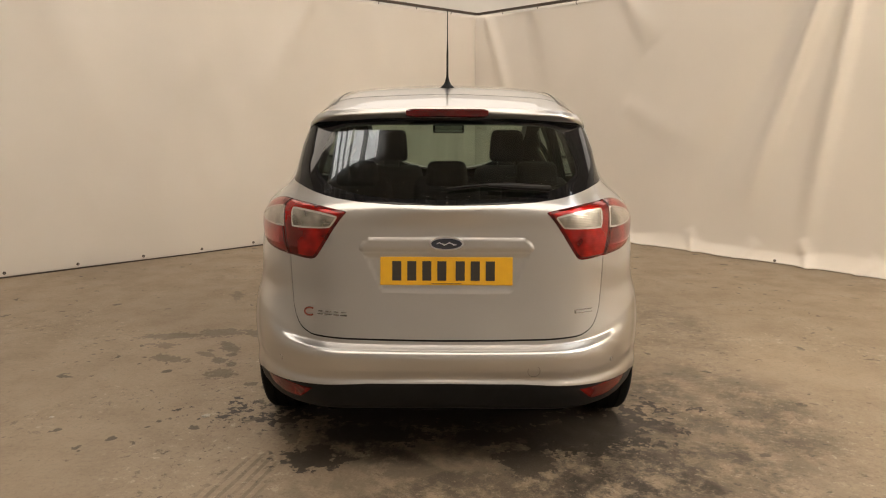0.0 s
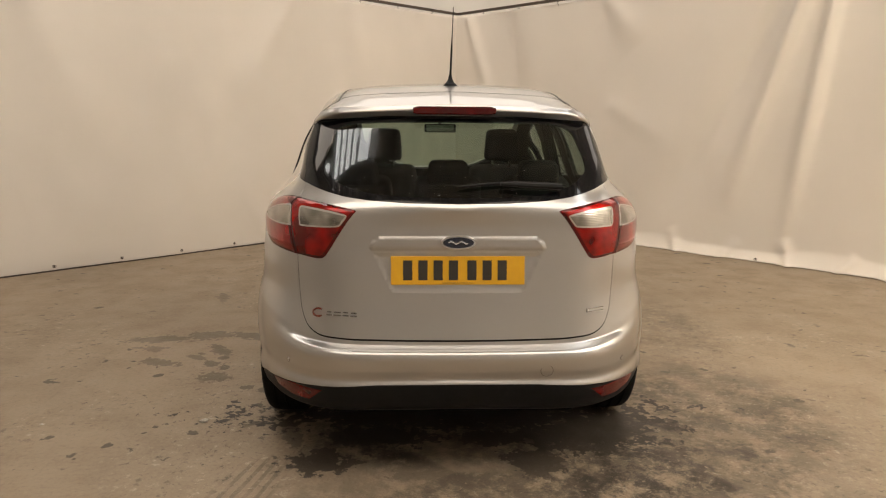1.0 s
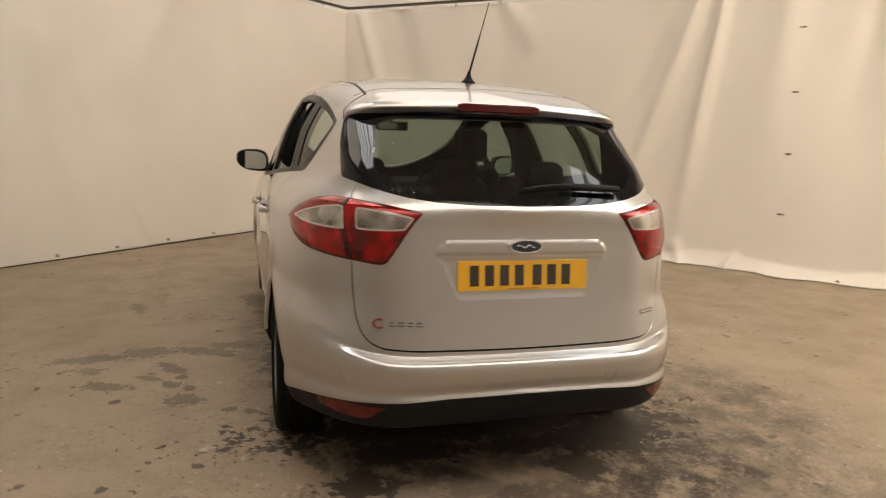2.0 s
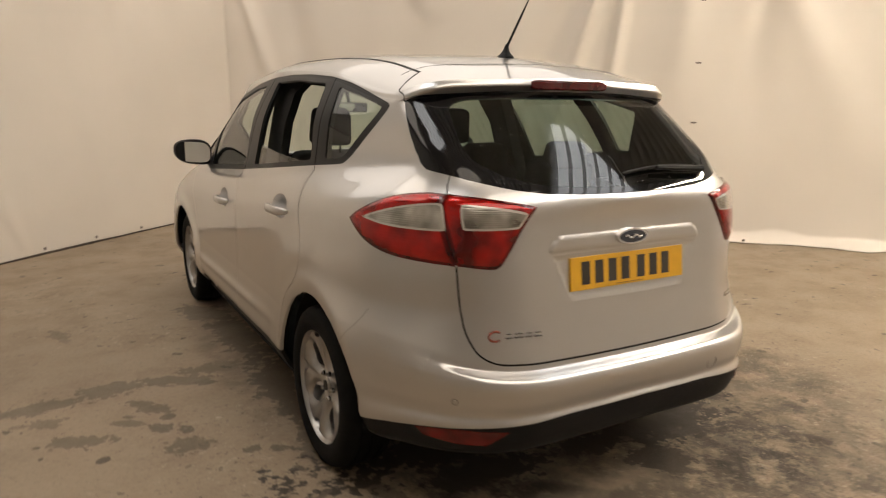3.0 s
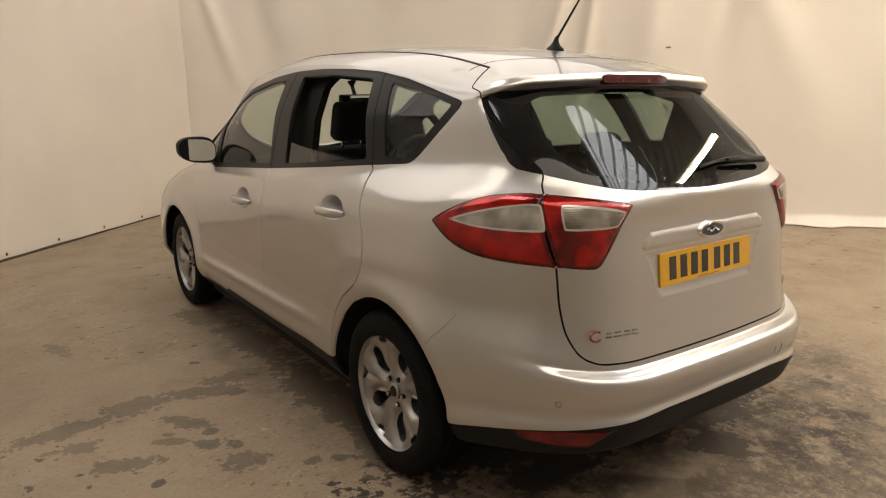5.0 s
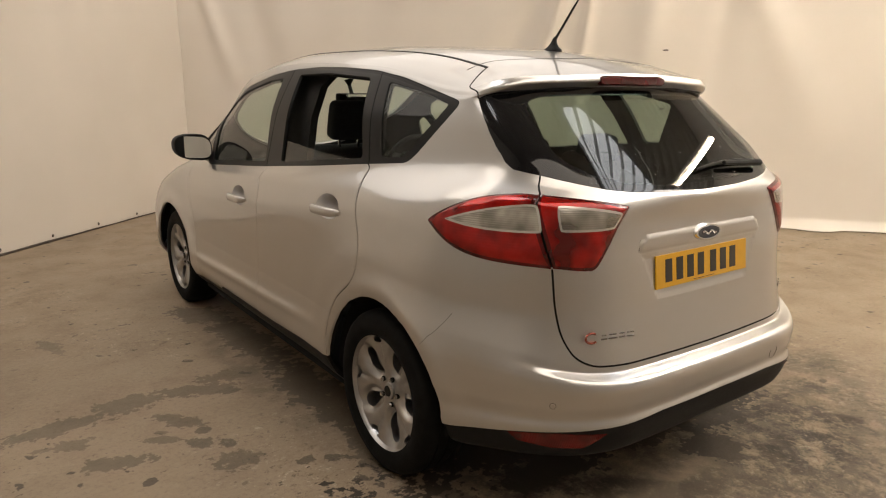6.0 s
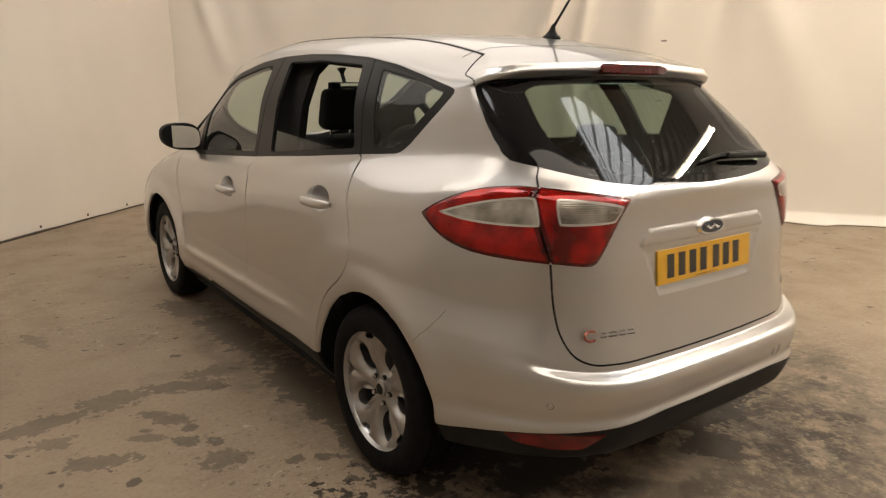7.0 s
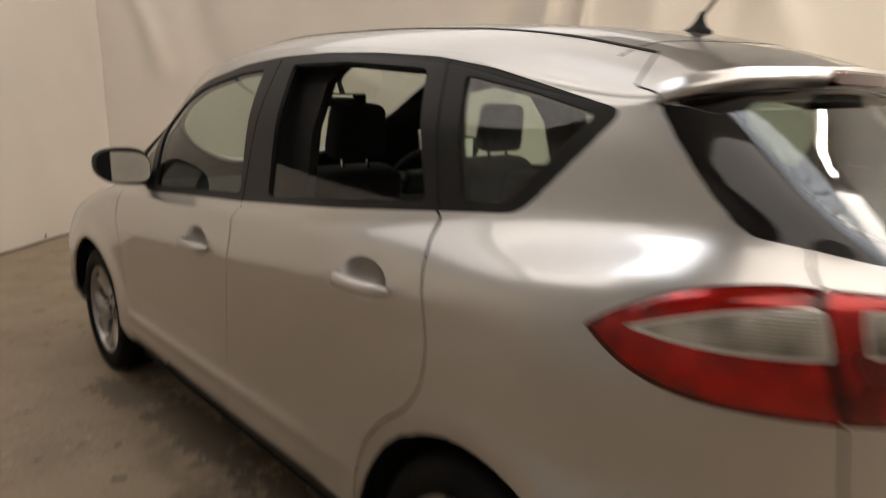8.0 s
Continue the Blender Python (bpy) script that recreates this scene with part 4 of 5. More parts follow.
    L.new(tc.outputs["Object"], mp.inputs["Vector"])
    ln = N.new("ShaderNodeVectorMath")
    ln.operation = "LENGTH"
    L.new(mp.outputs["Vector"], ln.inputs[0])
    wv = N.new("ShaderNodeTexWave")
    wv.inputs["Scale"].default_value, wv.inputs["Distortion"].default_value, wv.inputs["Detail"].default_value = 1.1, 2.0, 3
    L.new(mp.outputs["Vector"], wv.inputs["Vector"])
    tread = math_op("MULTIPLY", ramp_of(wv.outputs["Fac"], 0.55, 0.75, 0, 0.38), ramp_of(ln.outputs["Value"], 1.0, 0.6))
    tread = math_op("MULTIPLY", tread, ramp_of(mid.outputs["Fac"], 0.38, 0.55))
    wet_shade = math_op("MAXIMUM", wet_shade, tread)
    spot2 = math_op("MULTIPLY", ramp_of(noise_tex(24.0, 3, 0.5).outputs["Fac"], 0.66, 0.69), ramp_of(noise_tex(2.1, 3).outputs["Fac"], 0.50, 0.60))
    dark = math_op("MAXIMUM", wet_shade, math_op("MULTIPLY", math_op("MAXIMUM", spot, spot2), 0.7))
    col = mix(dark, base, (0.030, 0.0245, 0.0195))
    # grit and flakes left dry on the damp ground
    dry = math_op("MULTIPLY", ramp_of(noise_tex(30, 8, 0.75).outputs["Fac"], 0.57, 0.62, 0, 0.6), worn)
    dry = math_op("MULTIPLY", dry, math_op("SUBTRACT", 1.0, puddle_shade))
    col = mix(dry, col, (0.33, 0.27, 0.20))
    L.new(col, b.inputs["Base Color"])
    rough = ramp_of(mid.outputs["Fac"], 0.3, 0.7, 0.48, 0.66)
    L.new(math_op("SUBTRACT", rough, math_op("MULTIPLY", wet_shade, 0.04)), b.inputs["Roughness"])
    b.inputs["Specular IOR Level"].default_value = 0.25
    bp = N.new("ShaderNodeBump")
    bp.inputs["Strength"].default_value, bp.inputs["Distance"].default_value = 0.35, 0.004
    L.new(math_op("ADD", fine.outputs["Fac"], math_op("MULTIPLY", flake, 0.8)), bp.inputs["Height"])
    L.new(bp.outputs["Normal"], b.inputs["Normal"])
    return m


# wet stains behind the car, and its shadow painted in beneath
STAINS_AND_SHADE = [
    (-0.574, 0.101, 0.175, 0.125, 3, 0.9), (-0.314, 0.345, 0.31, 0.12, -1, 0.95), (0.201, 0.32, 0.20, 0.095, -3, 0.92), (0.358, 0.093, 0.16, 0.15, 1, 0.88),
    # the widest one here darkens the floor as the shadow under the bumper
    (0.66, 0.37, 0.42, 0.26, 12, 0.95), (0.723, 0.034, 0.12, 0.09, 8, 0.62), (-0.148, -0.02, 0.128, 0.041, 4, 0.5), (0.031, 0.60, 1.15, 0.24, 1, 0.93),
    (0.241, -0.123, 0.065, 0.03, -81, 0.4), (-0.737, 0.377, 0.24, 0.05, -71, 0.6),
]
# drips along the sill, widened into the shadow painted under it
STAINS_AND_SHADE += [(-0.78, 2.449, 0.66, 0.15, -87, 0.62), (-0.775, 1.543, 0.62, 0.15, -92, 0.66), (-0.80, 0.831, 0.33, 0.12, -89, 0.62), (-0.86, 3.0, 0.3, 0.16, -70, 0.55)]
# the trail of puddle marks beside the doors
STAINS_AND_SHADE += [
    (-1.828, 1.804, 0.25, 0.084, 2, 0.47), (-1.533, 1.881, 0.17, 0.10, 1, 0.45), (-1.246, 1.866, 0.28, 0.069, -19, 0.47), (-1.008, 1.955, 0.20, 0.09, -1, 0.43),
    (-1.392, 1.583, 0.16, 0.06, -50, 0.48), (-1.828, 1.617, 0.11, 0.06, -16, 0.39), (-1.674, 1.355, 0.135, 0.07, -26, 0.47), (-1.308, 1.107, 0.125, 0.08, -18, 0.45),
    (-1.388, 1.34, 0.085, 0.045, -54, 0.55), (-1.499, 1.445, 0.105, 0.03, -34, 0.43), (-1.74, 2.901, 0.2, 0.05, -79, 0.35),
]
STAINS_AND_SHADE += [(-0.86, 1.735, 0.05, 0.04, -22, 0.55), (-0.986, 0.913, 0.045, 0.038, -27, 0.58), (-1.081, 0.95, 0.045, 0.032, -25, 0.55), (-1.284, 1.257, 0.045, 0.036, -27, 0.58), (-1.34, 1.437, 0.045, 0.032, 11, 0.55), (-1.106, 1.762, 0.06, 0.055, -18, 0.58), (1.15, 0.25, 0.3, 0.25, 0, 0.23), (0.97, -0.25, 0.35, 0.12, 20, 0.23)]
# damp ground, darkened further where the car should shade the floor
DAMP_AND_SHADE = [(0.05, 0.35, 0.88, 0.42, 0.95), (0.1, 0.75, 0.88, 0.4, 0.95), (0.80, 0.10, 0.78, 0.6, 0.95), (1.25, 0.6, 0.7, 0.9, 0.65), (0.35, -0.3, 1.2, 0.55, 0.7), (-0.88, 1.9, 0.2, 1.4, 0.35), (1.0, -0.35, 0.8, 0.5, 0.4), (1.5, 2.2, 0.5, 1.0, 0.3)]
M_FLOOR = floor_mat(STAINS_AND_SHADE, DAMP_AND_SHADE)
M_SHEET = mat("white_sheet", (0.71, 0.655, 0.585), 0.62, 0, 0.0, 0.04, 0.8, 0.12, 25)
M_HALL = mat("pale_hall_paint", (0.74, 0.71, 0.66), 0.8, 0, 0, 0.08, 1.2)
M_HALL_DIM = mat("dimmed_hall_wall", (0.42, 0.40, 0.37), 0.8, 0, 0, 0.15, 1.2)
M_ROOFSHEET = mat("grey_roof_sheet", (0.40, 0.385, 0.36), 0.6, 0, 0, 0.15, 3)
M_RAIL = mat("dark_steel_rail", (0.095, 0.075, 0.06), 0.5, 0.6, 0, 0.2, 12)
M_FILL_LEFT = glow_mat("left_fill_panel", (1.0, 0.89, 0.76), ROOF_A)
M_ROOFLIGHT2 = glow_mat("dim_rooflight", (0.95, 0.95, 0.95), ROOF_B)
M_FILL_FAR = glow_mat("far_fill_panel", (1.0, 0.92, 0.83), ROOF_C)
M_TUBE = glow_mat("lamp_tube", (1.0, 0.83, 0.60), TUBE)
M_WHITE = mat("white_enamel", (0.75, 0.74, 0.72), 0.4)
bm = bmesh.new()
box(bm, -5.6, 8.2, -4.6, 9.2, -0.1, 0)
tagged(part("floor", bm, M_FLOOR, None), "bare concrete floor with dark moist staining, scuffs, and painted shade round the car", "floor", kind="structure")

CORNER = (0.42, 7.62)


def sheet(name, a, b, height, seed, material, ridges, fold=0.05, nx=360, nz=110, slump=0.0):
    """A hanging sheet from a to b. ridges: (L0, z0, L1, z1, half width, depth) folds in metres along the sheet and up."""
    a, b = Vector((*a, 0)), Vector((*b, 0))
    d = b - a
    length = d.length
    d.normalize()
    nrm = Vector((d.y, -d.x, 0))
    if nrm.y > 0:
        nrm = -nrm
    Lg, Zg = np.meshgrid(np.linspace(0, length, nx + 1), np.linspace(0, 1, nz + 1) ** 1.3 * height)
    off = np.zeros_like(Lg)
    for j in range(nz + 1):
        for i in range(nx + 1):
            L, z = Lg[j, i], Zg[j, i]
            off[j, i] = fold * noise.noise((L * 0.55 + seed, z * 0.2, seed)) + 0.45 * fold * noise.noise((L * 1.7 + z * 0.35, z * 0.3, seed + 7)) * (0.35 + 0.65 * z / height)
            off[j, i] += 0.010 * noise.noise((L * 3.1 - z * 0.9, z * 1.3, seed + 3))
    for l0, z0, l1, z1, w, dep in ridges:
        ex, ez = l1 - l0, z1 - z0
        q = ex * ex + ez * ez
        t = np.clip(((Lg - l0) * ex + (Zg - z0) * ez) / q, 0, 1)
        dist = np.hypot(Lg - l0 - t * ex, Zg - z0 - t * ez)
        off += dep * np.exp(-((dist / (w * (0.6 + 0.8 * t))) ** 2)) * (1 - t**3)
    if slump:
        for i in range(nx + 1):
            L = Lg[0, i]
            h = 0.10 + 0.13 * max(0, noise.noise((L * 1.6, seed, 0.5)))
            amt = slump * (0.45 + 0.9 * max(0, noise.noise((L * 2.3, 4.2, seed))))
            off[:, i] += amt * np.clip(1 - Zg[:, i] / h, 0, 1) ** 1.5
    # the sheet hangs in a soft bend near the corner
    off += 0.10 * np.exp(-(Lg / 0.45) ** 2)
    verts = []
    for j in range(nz + 1):
        for i in range(nx + 1):
            p = a + d * Lg[j, i] + nrm * off[j, i]
            verts.append((p.x, p.y, 0.012 + Zg[j, i]))
    faces = [[j * (nx + 1) + i, j * (nx + 1) + i + 1, (j + 1) * (nx + 1) + i + 1, (j + 1) * (nx + 1) + i] for j in range(nz) for i in range(nx)]
    ob = mesh_ob(name, verts, faces, material)
    sol = ob.modifiers.new("thickness", "SOLIDIFY")
    sol.thickness = 0.003

    def place(L, z):
        i = int(np.clip(L / length * nx, 0, nx))
        j = int(np.argmin(np.abs(Zg[:, 0] - z)))
        p = a + d * L + nrm * (off[j, i] + 0.006)
        return Vector((p.x, p.y, 0.012 + z)), nrm

    return ob, place


H_SHEET = 2.86
L_END, R_END = (-5.38, 2.30), (7.55, -0.15)
left_sheet, on_left = sheet("wall_left", CORNER, L_END, H_SHEET, 3.1, M_SHEET,
    [(2.75, 2.8, 3.6, 1.4, 0.14, 0.035), (1.9, 2.86, 1.7, 1.5, 0.16, 0.03), (5.6, 2.8, 5.0, 1.2, 0.2, 0.03), (4.3, 2.0, 4.9, 0.1, 0.18, 0.02), (3.2, 0.1, 3.5, 0.8, 0.08, 0.015)], 0.05)
tagged(left_sheet, "white vinyl sheet hung as a backdrop wall, pinned at its foot", "wall", kind="structure")
right_sheet, on_right = sheet("wall_right", CORNER, R_END, H_SHEET, 9.4, M_SHEET,
    [(4.72, 2.85, 4.0, 0.45, 0.085, 0.105), (4.95, 2.85, 4.62, 0.05, 0.075, 0.08), (4.55, 2.86, 3.4, 0.35, 0.16, -0.06), (0.30, 2.8, 0.75, 1.4, 0.09, 0.06), (0.9, 2.8, 1.4, 0.8, 0.2, -0.04),
     (5.6, 2.8, 5.3, 0.6, 0.2, 0.05), (2.5, 2.8, 2.9, 2.3, 0.16, 0.05), (6.4, 2.8, 7.4, 0.7, 0.22, 0.05), (6.3, 2.7, 6.2, 1.2, 0.15, -0.04), (2.6, 1.6, 3.6, 1.1, 0.16, 0.02), (3.55, 0.0, 3.42, 0.24, 0.06, 0.045), (4.05, 0.0, 4.2, 0.2, 0.06, 0.04), (4.75, 0.0, 4.62, 0.26, 0.06, 0.05), (5.2, 0.0, 5.34, 0.18, 0.05, 0.04), (2.7, 0.0, 2.6, 0.16, 0.06, 0.03)], 0.075, slump=0.2)
tagged(right_sheet, "white vinyl sheet with heavy creases, slumping on the floor", "wall", kind="structure")

# eyelets along the feet and up the seam
def eyelet(p, nrm, group, stretch=(1, 1)):
    bm = bmesh.new()
    lathe(bm, [(0.004, 0.0), (0.004, 0.003), (0.011, 0.004), (0.015, 0.0)], 14)
    ob = part("eyelet", bm, M_RAIL, None, "", True)
    ob.matrix_world = Matrix.Translation(p) @ nrm.to_track_quat("Z", "Y").to_matrix().to_4x4() @ Matrix.Diagonal((*stretch, 1, 1))
    tagged(ob, "small dark metal eyelet in the white sheet", "eyelet", group)


for k in range(12):
    eyelet(*on_left(0.5 + 0.62 * k, 0.035), "eyelets of the left sheet")
for k in range(3, 14, 3):
    eyelet(*on_right(0.7 + 0.62 * k, 0.018), "eyelets of the right sheet")
for z in (0.62, 1.23, 1.84, 2.46):
    eyelet(*on_right(5.69, z), "eyelets up the seam", (2.0, 0.6))


def rail(name, a, b, z, hooks, label):
    t = thing(name, label, "rail")
    d = (Vector((*b, 0)) - Vector((*a, 0)))
    length = d.length
    d.normalize()
    yaw = math.degrees(math.atan2(d.y, d.x))
    t.matrix_world = pose(a[0], a[1], z, 0, 0, yaw)
    bm = bmesh.new()
    box(bm, 0, length, -0.025, 0.025, 0, 0.03, 0.004)
    part("bar", bm, M_RAIL, t)
    for k in range(hooks):
        bm = bmesh.new()
        sweep(bm, [(0.5 + 0.62 * k, 0, 0.01), (0.5 + 0.62 * k, -0.012, -0.03), (0.51 + 0.62 * k, 0, -0.055)], 0.005, 6)
        part("hook", bm, M_RAIL, t)


rail("sheet_rail", CORNER, L_END, H_SHEET + 0.045, 12, "dark steel rail with hooks holding a sheet")
rail("sheet_rail", CORNER, R_END, H_SHEET + 0.045, 15, "dark steel rail with hooks holding a creased sheet")

# foot strips: a dark batten under the left sheet
bm = bmesh.new()
d = Vector((L_END[0] - CORNER[0], L_END[1] - CORNER[1], 0))
box(bm, 0, d.length, -0.05, 0.02, 0.0, 0.012, 0.003)
ob = part("baseboard", bm, M_RAIL, None)
ob.matrix_world = pose(CORNER[0], CORNER[1], 0.0005, 0, 0, math.degrees(math.atan2(d.y, d.x)))
tagged(ob, "dark batten at the foot of the white sheet", "batten", kind="structure")

# hall shell and corrugated roof
# unseen south and west walls take a darker tone to dim their bounce
for nm, x0, x1, y0, y1 in (("wall_south", -5.4, 8, -4.6, -4.4), ("wall_north", -5.4, 8, 9, 9.2), ("wall_east", 8, 8.2, -4.6, 9.2), ("wall_west", -5.6, -5.4, -4.6, 9.2)):
    bm = bmesh.new()
    box(bm, x0, x1, y0, y1, 0, 6.0)
    tagged(part(nm, bm, M_HALL_DIM if nm in ("wall_south", "wall_west") else M_HALL, None), "plain painted hall wall", "wall", kind="structure")


def corrugated(name, x0, x1, y0, y1, z, material, pitch=0.33, amp=0.045):
    n = int((x1 - x0) / pitch * 8)
    verts, faces = [], []
    for i in range(n + 1):
        x = x0 + (x1 - x0) * i / n
        w = math.sin(2 * math.pi * x / pitch)
        zz = z + amp * max(-0.7, min(0.7, w * 1.4))
        verts += [(x, y0, zz), (x, y1, zz), (x, y0, zz + 0.02), (x, y1, zz + 0.02)]
    for i in range(n):
        k = 4 * i
        faces += [[k, k + 1, k + 5, k + 4], [k + 2, k + 6, k + 7, k + 3]]
    return mesh_ob(name, verts, faces, material, smooth=False)


tagged(corrugated("ceiling", -5.6, 8.2, -4.6, 9.2, 6.0, M_ROOFSHEET), "corrugated roof of the hall", "ceiling", kind="structure")
# rooflights: narrow strips between dark battens, and wide glowing panels added as fill light
M_FILL_SIDE = glow_mat("side_fill_panel", (1.0, 0.90, 0.78), ROOF_E)
M_ROOFLIGHT6 = glow_mat("striped_rooflight", (0.97, 0.95, 0.92), 7.0)
M_FILL_NEAR = glow_mat("near_fill_panel", (1.0, 0.88, 0.74), ROOF_D)
for x0, n, pitch, y0, y1, m in ((-4.6, 2, 0.95, 1.9, 4.2, M_FILL_LEFT), (-2.55, 5, 0.28, 0.75, 2.35, M_ROOFLIGHT6), (3.05, 7, 0.33, -4.2, 0.65, M_ROOFLIGHT2), (-5.2, 13, 1.0, 4.6, 8.8, M_FILL_FAR), (-2.65, 5, 1.1, 2.45, 4.5, M_FILL_FAR), (-3.65, 6, 1.05, -4.4, -1.0, M_FILL_NEAR), (5.4, 2, 1.2, -4.3, -1.9, M_FILL_SIDE)):
    for k in range(n):
        xa = x0 + pitch * k
        bm = bmesh.new()
        box(bm, xa, xa + (0.66 * pitch if pitch < 0.5 else pitch - 0.004), y0, y1, 5.90, 5.93, 0.004)
        if x0 == 3.05:
            # this bay ends along the slope of the gable
            for v in bm.verts:
                if v.co.y > 0:
                    v.co.y = min(v.co.y, 0.65 - 1.055 * (v.co.x - 3.45))
        tagged(part("rooflight", bm, m, None), "translucent roof panel, narrow strips daylit, wide ones added fill", "rooflight", "rooflight panels", "structure")


def strip_lamp(m):
    t = thing("strip_lamp", "white batten fitting with one lit fluorescent tube", "lamp", m, "strip lamps")
    bm = bmesh.new()
    box(bm, -0.05, 0.05, -1.08, 1.08, 0.041, 0.10, 0.008)
    part("housing", bm, M_WHITE, t)
    bm = bmesh.new()
    cyl(bm, pose(0, 0, 0, 90), 0.024, 0.024, 2.10, 16)
    part("tube", bm, M_TUBE, t)
    for e in (-1.065, 1.065):
        bm = bmesh.new()
        box(bm, -0.042, 0.042, e - 0.015, e + 0.015, -0.042, 0.035, 0.004)
        part("end_cap", bm, M_WHITE, t)
    for e in (-0.4, 0.4):
        bm = bmesh.new()
        cyl(bm, pose(0, e, 0.08 + 1.14), 0.004, 0.004, 2.28, 6)
        part("hanger", bm, M_RAIL, t)
    return t


strip_lamp(pose(4.05, -0.05, 3.7, 0, 0, -52))

# litter
for x, y, r, turn in ((-1.18, 0.52, 0.016, 20), (-1.93, 0.5, 0.008, 60)):
    bm = bmesh.new()
    bmesh.ops.create_icosphere(bm, subdivisions=2, radius=r)
    for v in bm.verts:
        v.co *= 1 + 0.9 * noise.noise(v.co * 130)
        v.co.z = max(-0.3 * r, v.co.z * 0.45)
        v.co.x *= 1.3
    ob = part("litter", bm, mat("paper_scrap", (0.42, 0.39, 0.33), 0.8, 0, 0, 0.3, 90), None)
    ob.matrix_world = pose(x, y, 0.3 * r, 0, 0, turn)
    tagged(ob, "crumpled scrap of pale paper on the floor", "litter", "scraps on the floor")

# ---------- wheels ----------
M_INNER = mat("dark_rim_barrel", (0.018, 0.018, 0.018), 0.5, 0.6, 0, 0.2, 20)
WU, WV = 181, 19
holes = []
for k in range(5):
    for th0, r0, hr, ht, n in ((72 * k + 36, 0.131, 0.055, 0.037, 26), (72 * k, 0.189, 0.013, 0.027, 16)):
        loop = []
        for i in range(n):
            a = 2 * math.pi * i / n
            r = r0 + hr * math.sin(a)
            wdt = ht * math.cos(a) * (0.75 + 0.35 * (r - r0) / hr if n == 26 else 1)
            th = (th0 + math.degrees(wdt / r)) % 360
            loop.append((th / 2, (r - 0.03) / (0.212 - 0.03) * (WV - 1)))
        us = [p[0] for p in loop]
        if max(us) - min(us) > 90:
            holes.append(np.array([(u if u > 90 else u + 180, v) for u, v in loop]))
            holes.append(np.array([(u if u < 90 else u - 180, v) for u, v in loop]))
        else:
            holes.append(np.array(loop))
wf = split_cells(WU, WV, holes)
wc = np.array([np.mean(f, axis=0) for f in wf])
cut = np.zeros(len(wf), bool)
for h in holes:
    cut |= inside(h, wc)
WHEEL_FACES = [f for f, c in zip(wf, cut) if not c]


def wheel_disc():
    """The spoked face of the alloy wheel, outer side at +z."""
    verts, faces, index, edges = [], [], {}, {}

    def vid(p):
        r = 0.03 + (0.212 - 0.03) * p[1] / (WV - 1)
        th = radians(p[0] * 2)
        spoke = 0.5 + 0.5 * math.cos(5 * th)
        mid = math.sin(math.pi * min(1, max(0, (r - 0.05) / 0.15)))
        th_h = (th - radians(36)) % radians(72) - (radians(72) if (th - radians(36)) % radians(72) > radians(36) else 0)
        hole = math.hypot((r - 0.131) / 0.055, r * th_h / 0.037)
        th_s = th % radians(72) - (radians(72) if th % radians(72) > radians(36) else 0)
        groove = math.exp(-((r * th_s / 0.013) ** 2)) * min(1, max(0, (r - 0.085) / 0.05))
        z = 0.052 + 0.030 * (r / 0.212) ** 2 + 0.008 * mid * (spoke - 0.5) * 2 - 0.014 * math.exp(-(((hole - 1.0) / 0.24) ** 2)) - 0.009 * groove
        key = (round(r * math.cos(th), 5), round(r * math.sin(th), 5))
        if key not in index:
            index[key] = len(verts)
            verts.append((key[0], key[1], z))
        return index[key]

    for f in WHEEL_FACES:
        ids = []
        for p in f:
            q = vid(p)
            if q not in ids:
                ids.append(q)
        if len(ids) > 2:
            faces.append(ids)
            for a, b in zip(ids, ids[1:] + ids[:1]):
                edges[(a, b)] = 1
    low = {}
    for a, b in list(edges):
        if (b, a) in edges:
            continue
        for v in (a, b):
            if v not in low:
                x, y, z = verts[v]
                low[v] = len(verts)
                verts.append((x * 0.985, y * 0.985, z - 0.028))
        faces.append([b, a, low[a], low[b]])
    bm = bmesh.new()
    vs = [bm.verts.new(v) for v in verts]
    for f in faces:
        try:
            bm.faces.new([vs[i] for i in f])
        except ValueError:
            pass
    return bm


